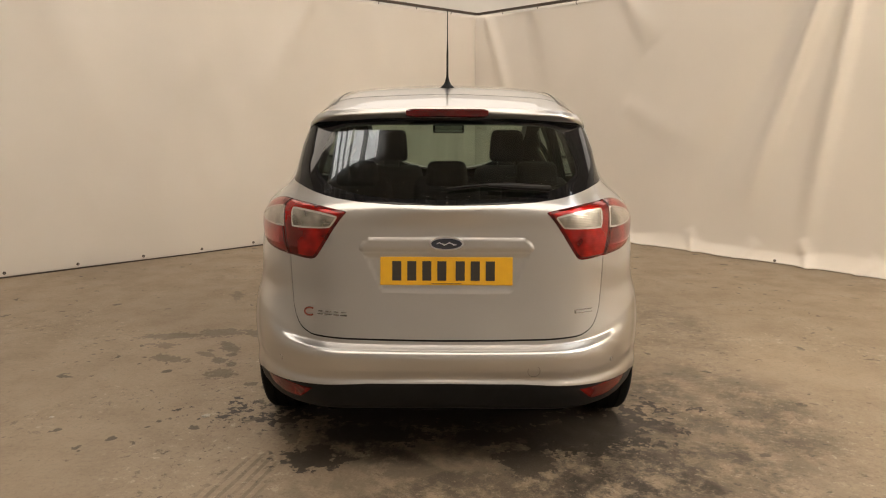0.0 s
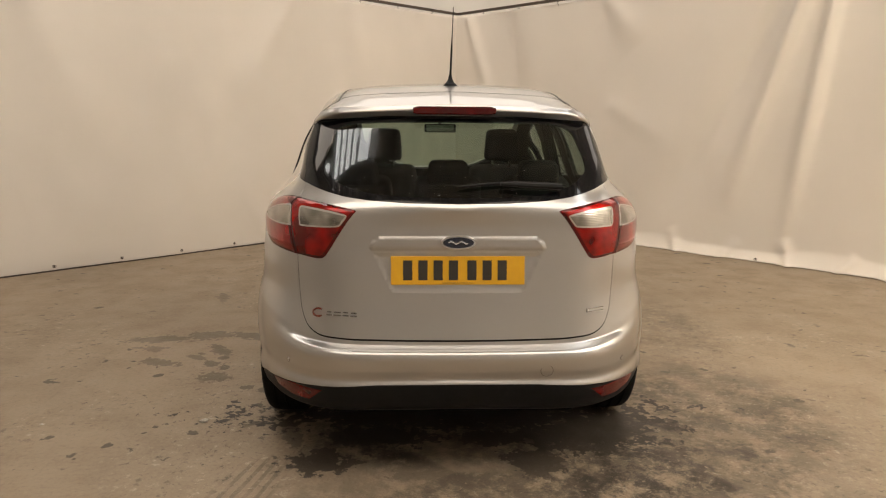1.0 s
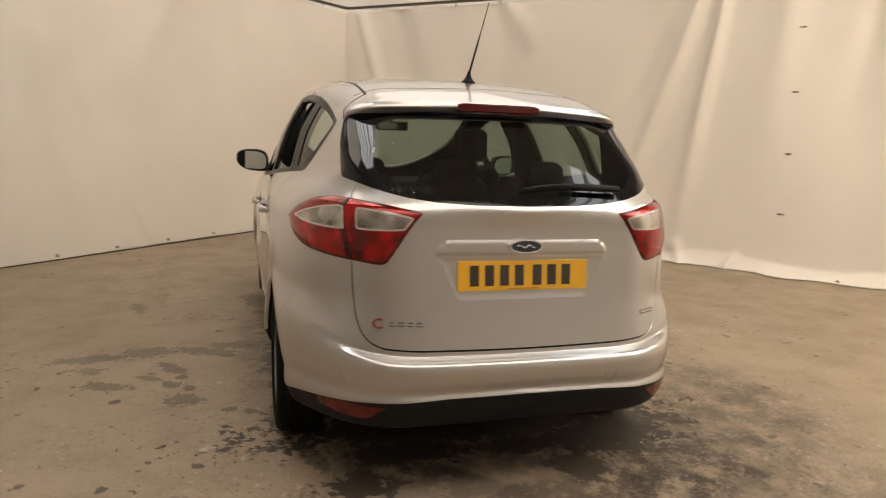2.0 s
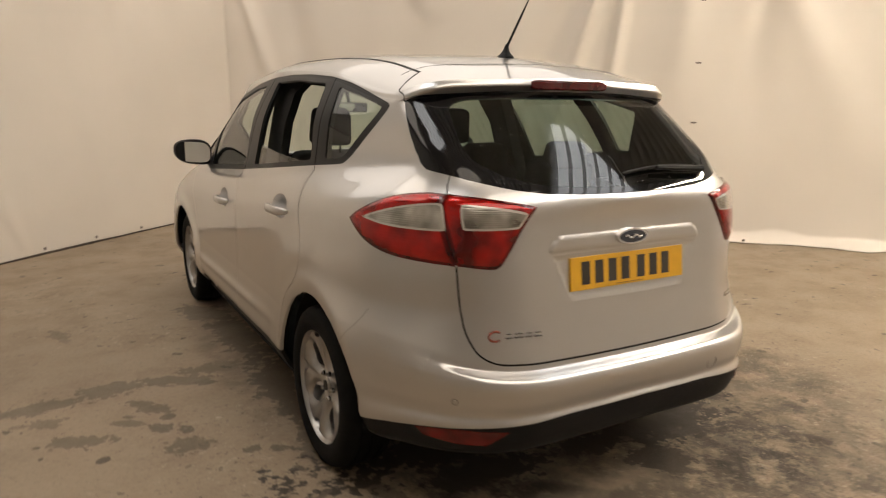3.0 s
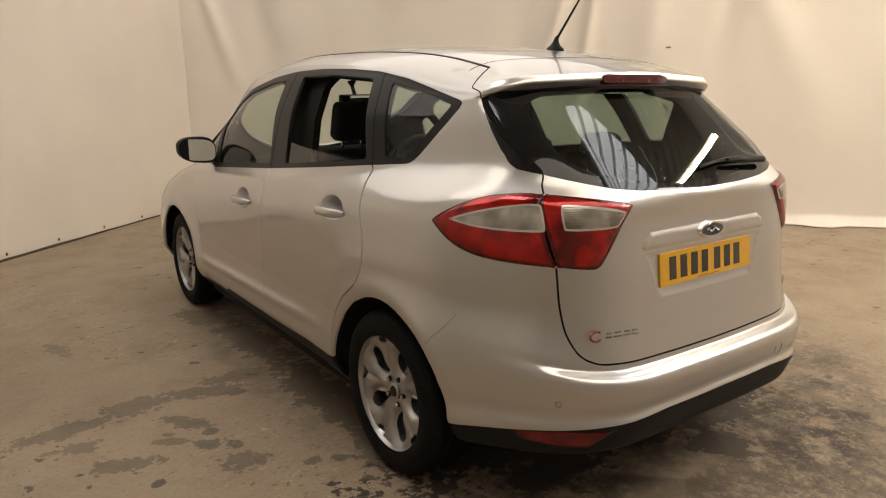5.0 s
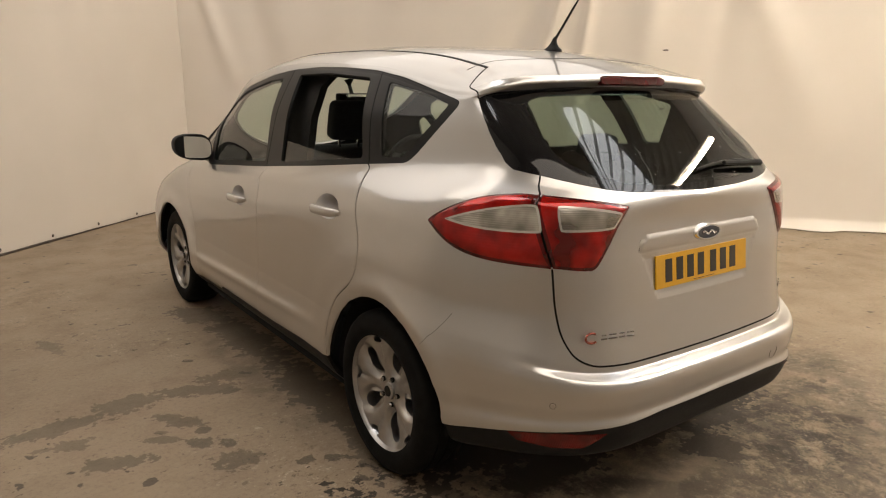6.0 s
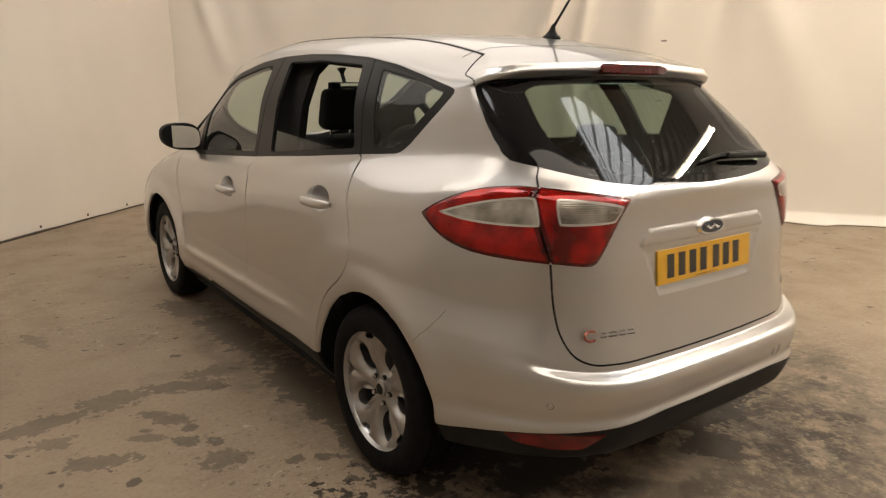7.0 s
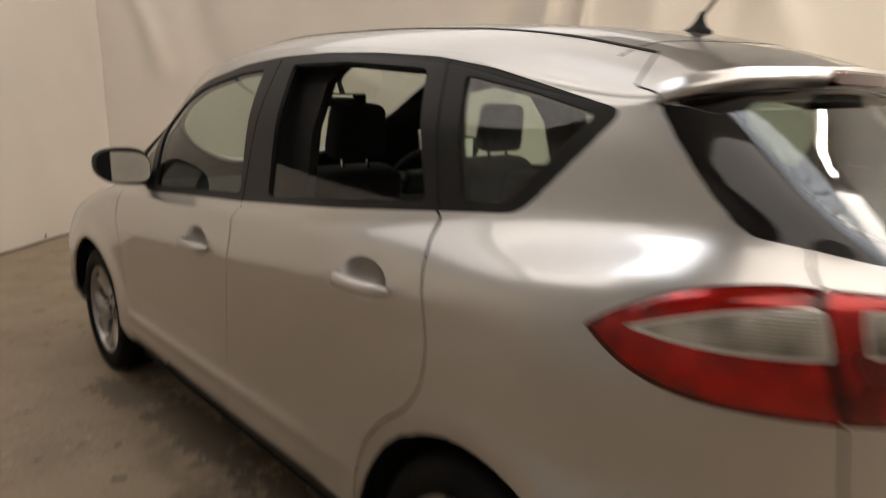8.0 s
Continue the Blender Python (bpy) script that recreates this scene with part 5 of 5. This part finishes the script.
def build_wheel():
    w = new("wheel")
    bm = bmesh.new()
    lathe(bm, [(0.221, -0.095), (0.235, -0.102), (0.256, -0.106), (0.285, -0.103), (0.303, -0.093), (0.313, -0.078), (0.3165, -0.05), (0.311, -0.048), (0.311, -0.042), (0.318, -0.04), (0.318, -0.004), (0.311, -0.003), (0.311, 0.003), (0.318, 0.004),
               (0.318, 0.04), (0.311, 0.042), (0.311, 0.048), (0.3165, 0.05), (0.313, 0.078), (0.303, 0.093), (0.285, 0.103), (0.256, 0.106), (0.235, 0.102), (0.221, 0.095)], 72)
    part("tyre", bm, M_RUBBER, w, "black rubber tyre", True)
    bm = bmesh.new()
    lathe(bm, [(0.208, -0.09), (0.208, 0.05), (0.217, 0.085), (0.227, 0.097), (0.234, 0.098), (0.235, 0.088)], 64)
    part("rim", bm, M_ALLOY, w, "silver alloy rim", True)
    face = wheel_disc()
    bmesh.ops.scale(face, vec=(1.072, 1.072, 1.0), verts=face.verts)
    part("spokes", face, M_ALLOY, w, "five-spoke silver alloy wheel face", True)
    bm = bmesh.new()
    lathe(bm, [(0.0, 0.064), (0.026, 0.064), (0.0325, 0.060), (0.0335, 0.045)], 28)
    part("hub_cap", bm, M_ALLOY, w, "silver hub cap", True)
    bm = bmesh.new()
    lathe(bm, [(0.0, 0.0665), (0.020, 0.0665), (0.022, 0.063)], 24)
    part("hub_badge", bm, M_INNER, w, "dark hub centre", True)
    for k in range(5):
        bm = bmesh.new()
        a = radians(72 * k + 36)
        cyl(bm, pose(0.054 * math.cos(a), 0.054 * math.sin(a), 0.056), 0.0085, 0.007, 0.022, 6)
        part("wheel_nut", bm, M_CHROME, w)
        bm = bmesh.new()
        cyl(bm, pose(0.054 * math.cos(a), 0.054 * math.sin(a), 0.052), 0.0100, 0.0100, 0.012, 16)
        part("nut_recess", bm, M_INNER, w)
    bm = bmesh.new()
    lathe(bm, [(0.03, 0.0), (0.138, 0.0), (0.138, -0.02), (0.03, -0.02)], 40)
    part("brake_disc", bm, mat("worn_brake_disc", (0.06, 0.057, 0.054), 0.5, 0.8, 0, 0.3, 30), w)
    bm = bmesh.new()
    lathe(bm, [(0.0, -0.05), (0.209, -0.05)], 40)
    part("back_plate", bm, M_INNER, w)
    return w


first = build_wheel()
first.parent = car
first.matrix_world = pose(-0.775, 0.719, 0.318, 0, -90, 0) @ pose(0, 0, 0, 0, 0, 14)
for sx, wy, turn in ((-1, 3.367, 40), (1, 0.719, 5), (1, 3.367, 60)):
    copy_thing(first, pose(sx * 0.775, wy, 0.318, 0, 90 * sx, 0) @ pose(0, 0, 0, 0, 0, turn))
for sx in (-1, 1):
    for wy in (0.719, 3.367):
        bm = bmesh.new()
        n = 28
        a = [bm.verts.new((sx * 0.52, wy + 0.378 * math.cos(math.pi * (1.04 * i / n - 0.02)), 0.318 + 0.378 * math.sin(math.pi * (1.04 * i / n - 0.02)))) for i in range(n + 1)]
        b = [bm.verts.new((sx * 0.845, v.co.y, v.co.z)) for v in a]
        for i in range(n):
            bm.faces.new((a[i], a[i + 1], b[i + 1], b[i]))
        bm.faces.new(a)
        part("wheel_arch_liner", bm, M_GAP, car, "black wheel arch liner")
bm = bmesh.new()
box(bm, -0.52, 0.52, 0.14, 4.0, 0.20, 0.30, 0.03)
part("floor_pan", bm, M_GAP, car, "dark underside")
bm = bmesh.new()
box(bm, -0.82, 0.82, 1.10, 2.98, 0.19, 0.285, 0.02)
part("rocker", bm, M_GAP, car, "dark sill underside")


# ---------- rear details ----------
def rear_frame(x, z, lift=0.0):
    """A pose on the rear face whose local z points out of the body and local y up."""
    uv = locate("R", abs(x), z)
    p, n = at(GRID, uv), at(NORM, uv)
    s = 1 if x >= 0 else -1
    p, n = Vector((p[0] * s, p[1], p[2])), Vector((n[0] * s, n[1], n[2])).normalized()
    right = Vector((0, 0, 1)).cross(n).normalized()
    up = n.cross(right)
    m = Matrix((right, up, n)).transposed().to_4x4()
    return Matrix.Translation(p + n * lift) @ m


def child(name, parent, m):
    ob = new(name)
    ob.parent = parent
    ob.matrix_world = m
    return ob


M_PLATE = mat("yellow_plate", (0.66, 0.36, 0.012), 0.3, 0, 0.4, 0.04, 30)
M_INK = mat("plate_ink", (0.03, 0.025, 0.02), 0.5)
plate = child("number_plate", tailgate, rear_frame(0, 0.855, -0.006))
bm = bmesh.new()
box(bm, -0.26, 0.26, -0.0555, 0.0555, 0, 0.006, 0.0015)
part("plate_board", bm, M_PLATE, plate, "yellow reflective plate")
bm = bmesh.new()
box(bm, -0.255, 0.255, -0.052, 0.052, -0.016, 0.0, 0.0)
part("plate_holder", bm, M_BLACK, plate)
xs = [-0.200 + 0.0590 * i for i in range(4)] + [0.031 + 0.0590 * 1 * i + 0.018 for i in range(3)]
for x in xs:
    bm = bmesh.new()
    box(bm, x - 0.013, x + 0.023, -0.0375, 0.0395, 0.0063, 0.0072, 0.0)
    part("plate_bar", bm, M_INK, plate)
bm = bmesh.new()
box(bm, -0.06, 0.06, -0.0495, -0.0475, 0.0063, 0.007)
part("plate_line", bm, M_INK, plate)

badge = child("oval_badge", tailgate, rear_frame(0, 0.964, 0.013))


def oval_disc(rx, ry, z0, z1, inset=0.0, n=40):
    bm = bmesh.new()
    r0 = [bm.verts.new((rx * math.cos(2 * math.pi * i / n), ry * math.sin(2 * math.pi * i / n), z0)) for i in range(n)]
    r1 = [bm.verts.new(((rx - inset) * math.cos(2 * math.pi * i / n), (ry - inset) * math.sin(2 * math.pi * i / n), z1)) for i in range(n)]
    for i in range(n):
        bm.faces.new((r0[i], r0[(i + 1) % n], r1[(i + 1) % n], r1[i]))
    bm.faces.new(r1)
    return bm


M_BLUE = mat("dark_blue_enamel", (0.007, 0.010, 0.026), 0.12, 0, 1.0)
part("badge_rim", oval_disc(0.072, 0.030, -0.012, 0.007, 0.004), M_CHROME, badge, "chrome rim", True)
part("badge_face", oval_disc(0.0605, 0.0215, 0.004, 0.0082, 0.001), M_BLUE, badge, "dark blue face", True)
bm = bmesh.new()
sweep(bm, [(-0.038 + 0.0095 * i, 0.005 * math.sin(i * 1.5), 0.0090) for i in range(9)], [0.0025, 0.0045, 0.003, 0.0045, 0.003, 0.0045, 0.003, 0.0045, 0.002], 6)
part("badge_mark", bm, M_CHROME, badge, "pale mark")

M_DULLCHROME = mat("dull_chrome", (0.28, 0.27, 0.26), 0.22, 1.0)
mark = child("model_badge", tailgate, rear_frame(-0.477, 0.687, 0.001))
bm = bmesh.new()
sweep(bm, [(-0.068 + 0.022 * math.cos(radians(a)), 0.001 + 0.0155 * math.sin(radians(a)), 0.002) for a in range(50, 311, 20)], 0.0035, 6)
part("badge_arc", bm, mat("red_chrome", (0.35, 0.10, 0.07), 0.25, 0.8), mark, "reddish chrome arc")
for x0, x1 in ((-0.034, -0.012), (-0.006, 0.026), (0.032, 0.056), (0.062, 0.090)):
    bm = bmesh.new()
    box(bm, x0, x1, -0.009, -0.0045, 0.0, 0.004, 0.001)
    box(bm, x0 + 0.003, x1 - 0.002, 0.003, 0.007, 0.0, 0.004, 0.001)
    part("badge_bar", bm, M_DULLCHROME, mark)
eb = child("trim_badge", tailgate, rear_frame(0.545, 0.693, 0.001))
for y0, y1 in ((-0.0075, -0.0045), (0.0045, 0.0075)):
    bm = bmesh.new()
    box(bm, -0.042, 0.042, y0, y1, 0, 0.004, 0.001)
    part("badge_bar", bm, M_DULLCHROME, eb)
bm = bmesh.new()
box(bm, -0.042, -0.036, -0.004, 0.004, 0, 0.004, 0.001)
part("badge_bar", bm, M_DULLCHROME, eb)

# parking sensors and towing cover
for x, z in ((-0.671, 0.487), (0.671, 0.487)):
    c = child("parking_sensor", car, rear_frame(x, z, 0.0))
    bm = bmesh.new()
    lathe(bm, [(0.0, 0.0022), (0.0075, 0.0022), (0.0085, 0.0)], 20)
    part("sensor_face", bm, M_PAINT, c, "", True)
    bm = bmesh.new()
    lathe(bm, [(0.0088, 0.0), (0.0092, 0.001), (0.0105, 0.001), (0.011, 0.0)], 24)
    part("sensor_ring", bm, M_STEEL, c, "", True)
c = child("tow_cover", car, rear_frame(0.341, 0.482, 0.0005))
bm = bmesh.new()
sweep(bm, [(0.024 * math.cos(radians(a)), 0.024 * math.sin(radians(a)), 0) for a in range(150, 415, 12)], 0.0011, 5)
part("cover_joint", bm, M_STEEL, c)

# high brake lamp
bm = bmesh.new()
rings = []
for i in range(21):
    x = -0.176 + 0.352 * i / 20
    y = at(GRID, locate("R", abs(x), 1.472))[1]
    taper = 1 - 0.35 * max(0, abs(x) - 0.155) / 0.021
    rings.append([bm.verts.new((x, y + dy, 1.469 + dz * taper)) for dy, dz in ((0.03, -0.018), (-0.003, -0.017), (-0.006, -0.013), (-0.004, 0.010), (0.002, 0.016), (0.03, 0.024))])
for a, b in zip(rings, rings[1:]):
    for q in range(5):
        bm.faces.new((a[q], a[q + 1], b[q + 1], b[q]))
bm.faces.new(rings[0]), bm.faces.new(rings[-1][::-1])
part("high_brake_lamp", bm, lens_mat("dark_red_lens", (0.085, 0.002, 0.002), (0.05, 0.001, 0.001), 12, 0.1, "X"), tailgate, "dark red high-level brake lamp", True)


# rear wiper
def glass_pt(x, z, lift):
    m = rear_frame(x, z, lift)
    return m.translation


wiper = child("rear_wiper", tailgate, pose(0, 0, 0))
bm = bmesh.new()
sweep(bm, [glass_pt(0.395 - 0.022 * i, 1.172 + 0.012 * math.sin(i / 18 * math.pi) - 0.0005 * i, 0.012) for i in range(19)], [0.003] + [0.0055] * 17 + [0.003], 8)
part("blade", bm, M_BLACK, wiper, "black wiper blade")
bm = bmesh.new()
sweep(bm, [glass_pt(0.405 - 0.02 * i, 1.158 + 0.0010 * i, 0.022) for i in range(13)], [0.013] * 3 + [0.011] * 6 + [0.008] * 4, 8)
part("arm", bm, M_BLACK, wiper, "black plastic wiper arm", True)

# aerial
aerial = child("roof_aerial", car, pose(0, 0.768, 1.594))
bm = bmesh.new()
lathe(bm, [(0.034, -0.004), (0.032, 0.002), (0.020, 0.012), (0.011, 0.028), (0.0065, 0.048), (0.005, 0.052), (0.0, 0.052)], 20)
for v in bm.verts:
    v.co.y = v.co.y * 1.35 - 0.25 * v.co.z
part("base", bm, M_BLACK, aerial, "black rubber aerial base", True)
tip = Vector((0, -0.245, 0.32))
bm = bmesh.new()
sweep(bm, [Vector((0, -0.012, 0.04)).lerp(tip, k / 5) for k in range(6)], [0.0055, 0.0048, 0.0046, 0.0022, 0.002, 0.0018], 8)
part("rod", bm, M_BLACK, aerial, "thin black aerial rod")


# roof strips and the joint of the spoiler
def cap_line(x, y0, y1):
    pts = []
    for j in range(NT):
        row = CAP[j]
        if row[-1, 0] < x:
            continue
        p = np.array([np.interp(x, row[:, 0], row[:, a]) for a in range(3)])
        if y0 <= p[1] <= y1:
            pts.append(p)
    return pts


for sx in (-1, 1):
    bm = bmesh.new()
    prof = []
    for a, b in zip(cap_line(0.507, 0.55, 2.2), cap_line(0.516, 0.55, 2.2)):
        prof.append([bm.verts.new((sx * q[0], q[1], q[2] + h)) for q, h in ((a, -0.003), (a, 0.0018), (b, 0.0018), (b, -0.003))])
    for a, b in zip(prof, prof[1:]):
        for q in range(3):
            bm.faces.new((a[q], a[q + 1], b[q + 1], b[q]))
    part("roof_strip", bm, M_BLACK, car, "black roof joint strip")
    bm = bmesh.new()
    rail_u = np.interp(0.548, GRID[-1, U_C0:U_S1, 1], np.arange(U_C0, U_S1))
    corner = locate("S", 0.482, 1.404)
    j0 = np.interp(0.566, [np.interp(0.507, CAP[j][:, 0], CAP[j][:, 1]) for j in range(NT)], np.arange(NT))
    i0 = np.interp(0.507, CAP[int(round(j0))][:, 0], np.arange(NS))
    j1 = np.interp(0.548, CAP[:, -1, 1], np.arange(NT))
    pts = []
    for k in range(24):
        f = k / 23
        if f <= 0.5:
            g = f / 0.5
            where = (i0 + (NS - 1 - i0) * g, j0 + (j1 - j0) * g)
            q, n = at(CAP, where), at(CAPN, where)
        else:
            g = (f - 0.5) / 0.5
            where = np.array([rail_u, NV - 1.0]) * (1 - g) + corner * g
            q, n = at(GRID, where), at(NORM, where)
        q = q - n * 0.0012
        pts.append((sx * q[0], q[1], q[2]))
    sweep(bm, pts, 0.0030, 6)
    part("spoiler_joint", bm, M_GAP, car)
bm = bmesh.new()
pts = [at(CAP, (abs(i) / 20 * 0.80 * (NS - 1), t_gate)) * ((1 if i >= 0 else -1), 1, 1) for i in range(-20, 21)]
sweep(bm, [(p[0], p[1], p[2] - 0.0016) for p in pts], 0.0026, 6)
part("spoiler_joint", bm, M_GAP, car)

# ---------- door mirrors ----------
M_MIRROR = mat("mirror_glass", (0.85, 0.87, 0.85), 0.02, 1.0)
for sx in (-1, 1):
    dm = child("door_mirror", car, pose(sx * 0.935, 2.68, 1.105))
    bm = bmesh.new()
    bmesh.ops.create_uvsphere(bm, u_segments=32, v_segments=20, radius=1)
    for v in bm.verts:
        x, y, z = v.co
        q = lambda a: math.copysign(abs(a) ** 0.72, a)
        v.co = Vector((q(x) * 0.108, y * 0.10 if y > 0 else max(y, -0.30) * 0.10, q(z) * (0.074 - 0.012 * sx * x) + 0.012 * sx * x))
    part("housing", bm, M_BLACK, dm, "black mirror housing", True)
    bm = bmesh.new()
    n = 36
    ring = []
    for i in range(n):
        c, sn = math.cos(2 * math.pi * i / n), math.sin(2 * math.pi * i / n)
        x = 0.090 * math.copysign(abs(c) ** 0.6, c)
        ring.append(bm.verts.new((x, -0.034 + 0.20 * sx * x - 0.006, 0.010 * sx * c + 0.060 * math.copysign(abs(sn) ** 0.6, sn))))
    bm.faces.new(ring)
    part("mirror_glass", bm, M_MIRROR, dm, "mirror glass")
    bm = bmesh.new()
    sweep(bm, [(-sx * 0.08, 0.03, -0.045), (-sx * 0.115, 0.03, -0.062), (-sx * 0.15, 0.03, -0.075)], [0.03, 0.026, 0.03], 12)
    part("stalk", bm, M_BLACK, dm, "black mirror stalk", True)


# ---------- cabin ----------
def cushion(sx, sy, sz, taper=0.0, seg=3):
    bm = bmesh.new()
    bmesh.ops.create_cube(bm, size=1, matrix=Matrix.Diagonal((sx, sy, sz, 1)))
    for v in bm.verts:
        if v.co.z > 0:
            v.co.x *= 1 - taper
    bmesh.ops.bevel(bm, geom=bm.edges[:], offset=min(sx, sy, sz) * 0.38, segments=seg, profile=0.6, affect="EDGES")
    return bm


def seat(x, y, front):
    st = child("front_seat" if front else "rear_seat", car, pose(x, y, 0.45))
    w = 0.50 if front else 0.42
    bm = cushion(w, 0.50, 0.16)
    ob = part("seat_base", bm, M_FABRIC, st, "", True)
    ob.matrix_basis = pose(0, 0.28, 0.08)
    bm = cushion(w, 0.15, 0.66, 0.2)
    ob = part("seat_back", bm, M_FABRIC, st, "", True)
    ob.matrix_basis = pose(0, -0.02, 0.37, 12)
    top = 0.826 if front else 0.715
    bm = cushion(0.225, 0.11, 0.20 if front else 0.13, 0.12)
    ob = part("headrest", bm, M_FABRIC, st, "black fabric headrest", True)
    ob.matrix_basis = pose(0, -0.115, top, 8)
    for px in (-0.055, 0.055):
        bm = bmesh.new()
        cyl(bm, pose(px, -0.105, top - 0.13), 0.007, 0.007, 0.12, 8)
        part("headrest_post", bm, M_CHROME, st)


for sx in (-1, 1):
    bm = bmesh.new()
    rings = []
    for z, x, y0, y1 in ((0.80, 0.745, 1.55, 1.86), (1.08, 0.735, 1.60, 1.84), (1.30, 0.685, 1.63, 1.86), (1.44, 0.635, 1.62, 1.93), (1.52, 0.575, 1.56, 2.02)):
        rings.append([bm.verts.new((sx * a, b, z)) for a, b in ((x, y0), (x - 0.05, y0 + 0.03), (x - 0.05, y1 - 0.03), (x, y1))])
    for a, b in zip(rings, rings[1:]):
        for q in range(4):
            bm.faces.new((a[q], a[(q + 1) % 4], b[(q + 1) % 4], b[q]))
    part("pillar_trim", bm, M_TRIM, car, "dark centre pillar trim inside the cabin", True)
for x in (-0.365, 0.385):
    seat(x, 1.975, True)
for x in (-0.46, 0.0, 0.46):
    seat(x, 1.02, False)
bm = bmesh.new()
box(bm, -0.72, 0.72, 2.62, 3.25, 0.55, 0.97, 0.06, 3)
part("dashboard", bm, M_TRIM, car, "dark dashboard", True)
sw = child("steering_wheel", car, pose(0.385, 2.42, 0.98, -62))
bm = bmesh.new()
sweep(bm, [(0.185 * math.cos(radians(a)), 0.185 * math.sin(radians(a)), 0) for a in range(0, 361, 12)], 0.015, 8)
part("wheel_ring", bm, M_TRIM, sw, "black steering wheel ring", True)
bm = cushion(0.17, 0.13, 0.05)
part("wheel_boss", bm, M_TRIM, sw, "", True)
bm = bmesh.new()
box(bm, -0.18, 0.18, -0.02, 0.02, -0.012, 0.006, 0.005)
part("wheel_spoke", bm, M_CHROME, sw)
im = child("interior_mirror", car, pose(0.01, 2.50, 1.375))
bm = cushion(0.23, 0.035, 0.062)
part("mirror_case", bm, M_BLACK, im, "", True)
bm = bmesh.new()
box(bm, -0.10, 0.10, -0.0195, -0.018, -0.024, 0.024)
part("mirror_glass", bm, M_MIRROR, im)
bm = bmesh.new()
sweep(bm, [(0, 0.01, 0.02), (0, 0.04, 0.07), (0, 0.05, 0.11)], [0.012, 0.012, 0.03], 10)
part("mirror_stem", bm, M_BLACK, im, "", True)
bm = bmesh.new()
box(bm, -0.66, 0.66, 0.15, 0.86, 0.66, 0.69, 0.01)
part("load_cover", bm, M_TRIM, car, "dark load area cover")

# water drops low on the rear window
random.seed(5)
bm = bmesh.new()
drops = 0
while drops < 260:
    x = -0.50 + 0.95 * random.random() ** 1.5
    z = 1.14 + 0.03 * abs(x) + 0.19 * random.random() ** 2.2
    if abs(x) > 0.49 or (x > 0.1 and random.random() < 0.6):
        continue
    m = rear_frame(x, z, 0.0)
    rad = 0.0007 + 0.0016 * random.random() ** 3
    b_ = bmesh.new()
    bmesh.ops.create_icosphere(b_, subdivisions=1, radius=rad)
    for v in b_.verts:
        v.co.z *= 0.45
        v.co.y *= 1.0 + 0.8 * random.random()
    join(bm, b_, m)
    drops += 1
M_DROP = mat("water_drop", (0.9, 0.93, 0.95), 0.02)
M_DROP.node_tree.nodes["Principled BSDF"].inputs["Transmission Weight"].default_value = 0.85
M_DROP.node_tree.nodes["Principled BSDF"].inputs["IOR"].default_value = 1.33
tagged(part("water_drops", bm, M_DROP, tailgate, "", True), "scattered water drops on the glass", kind="stuff")
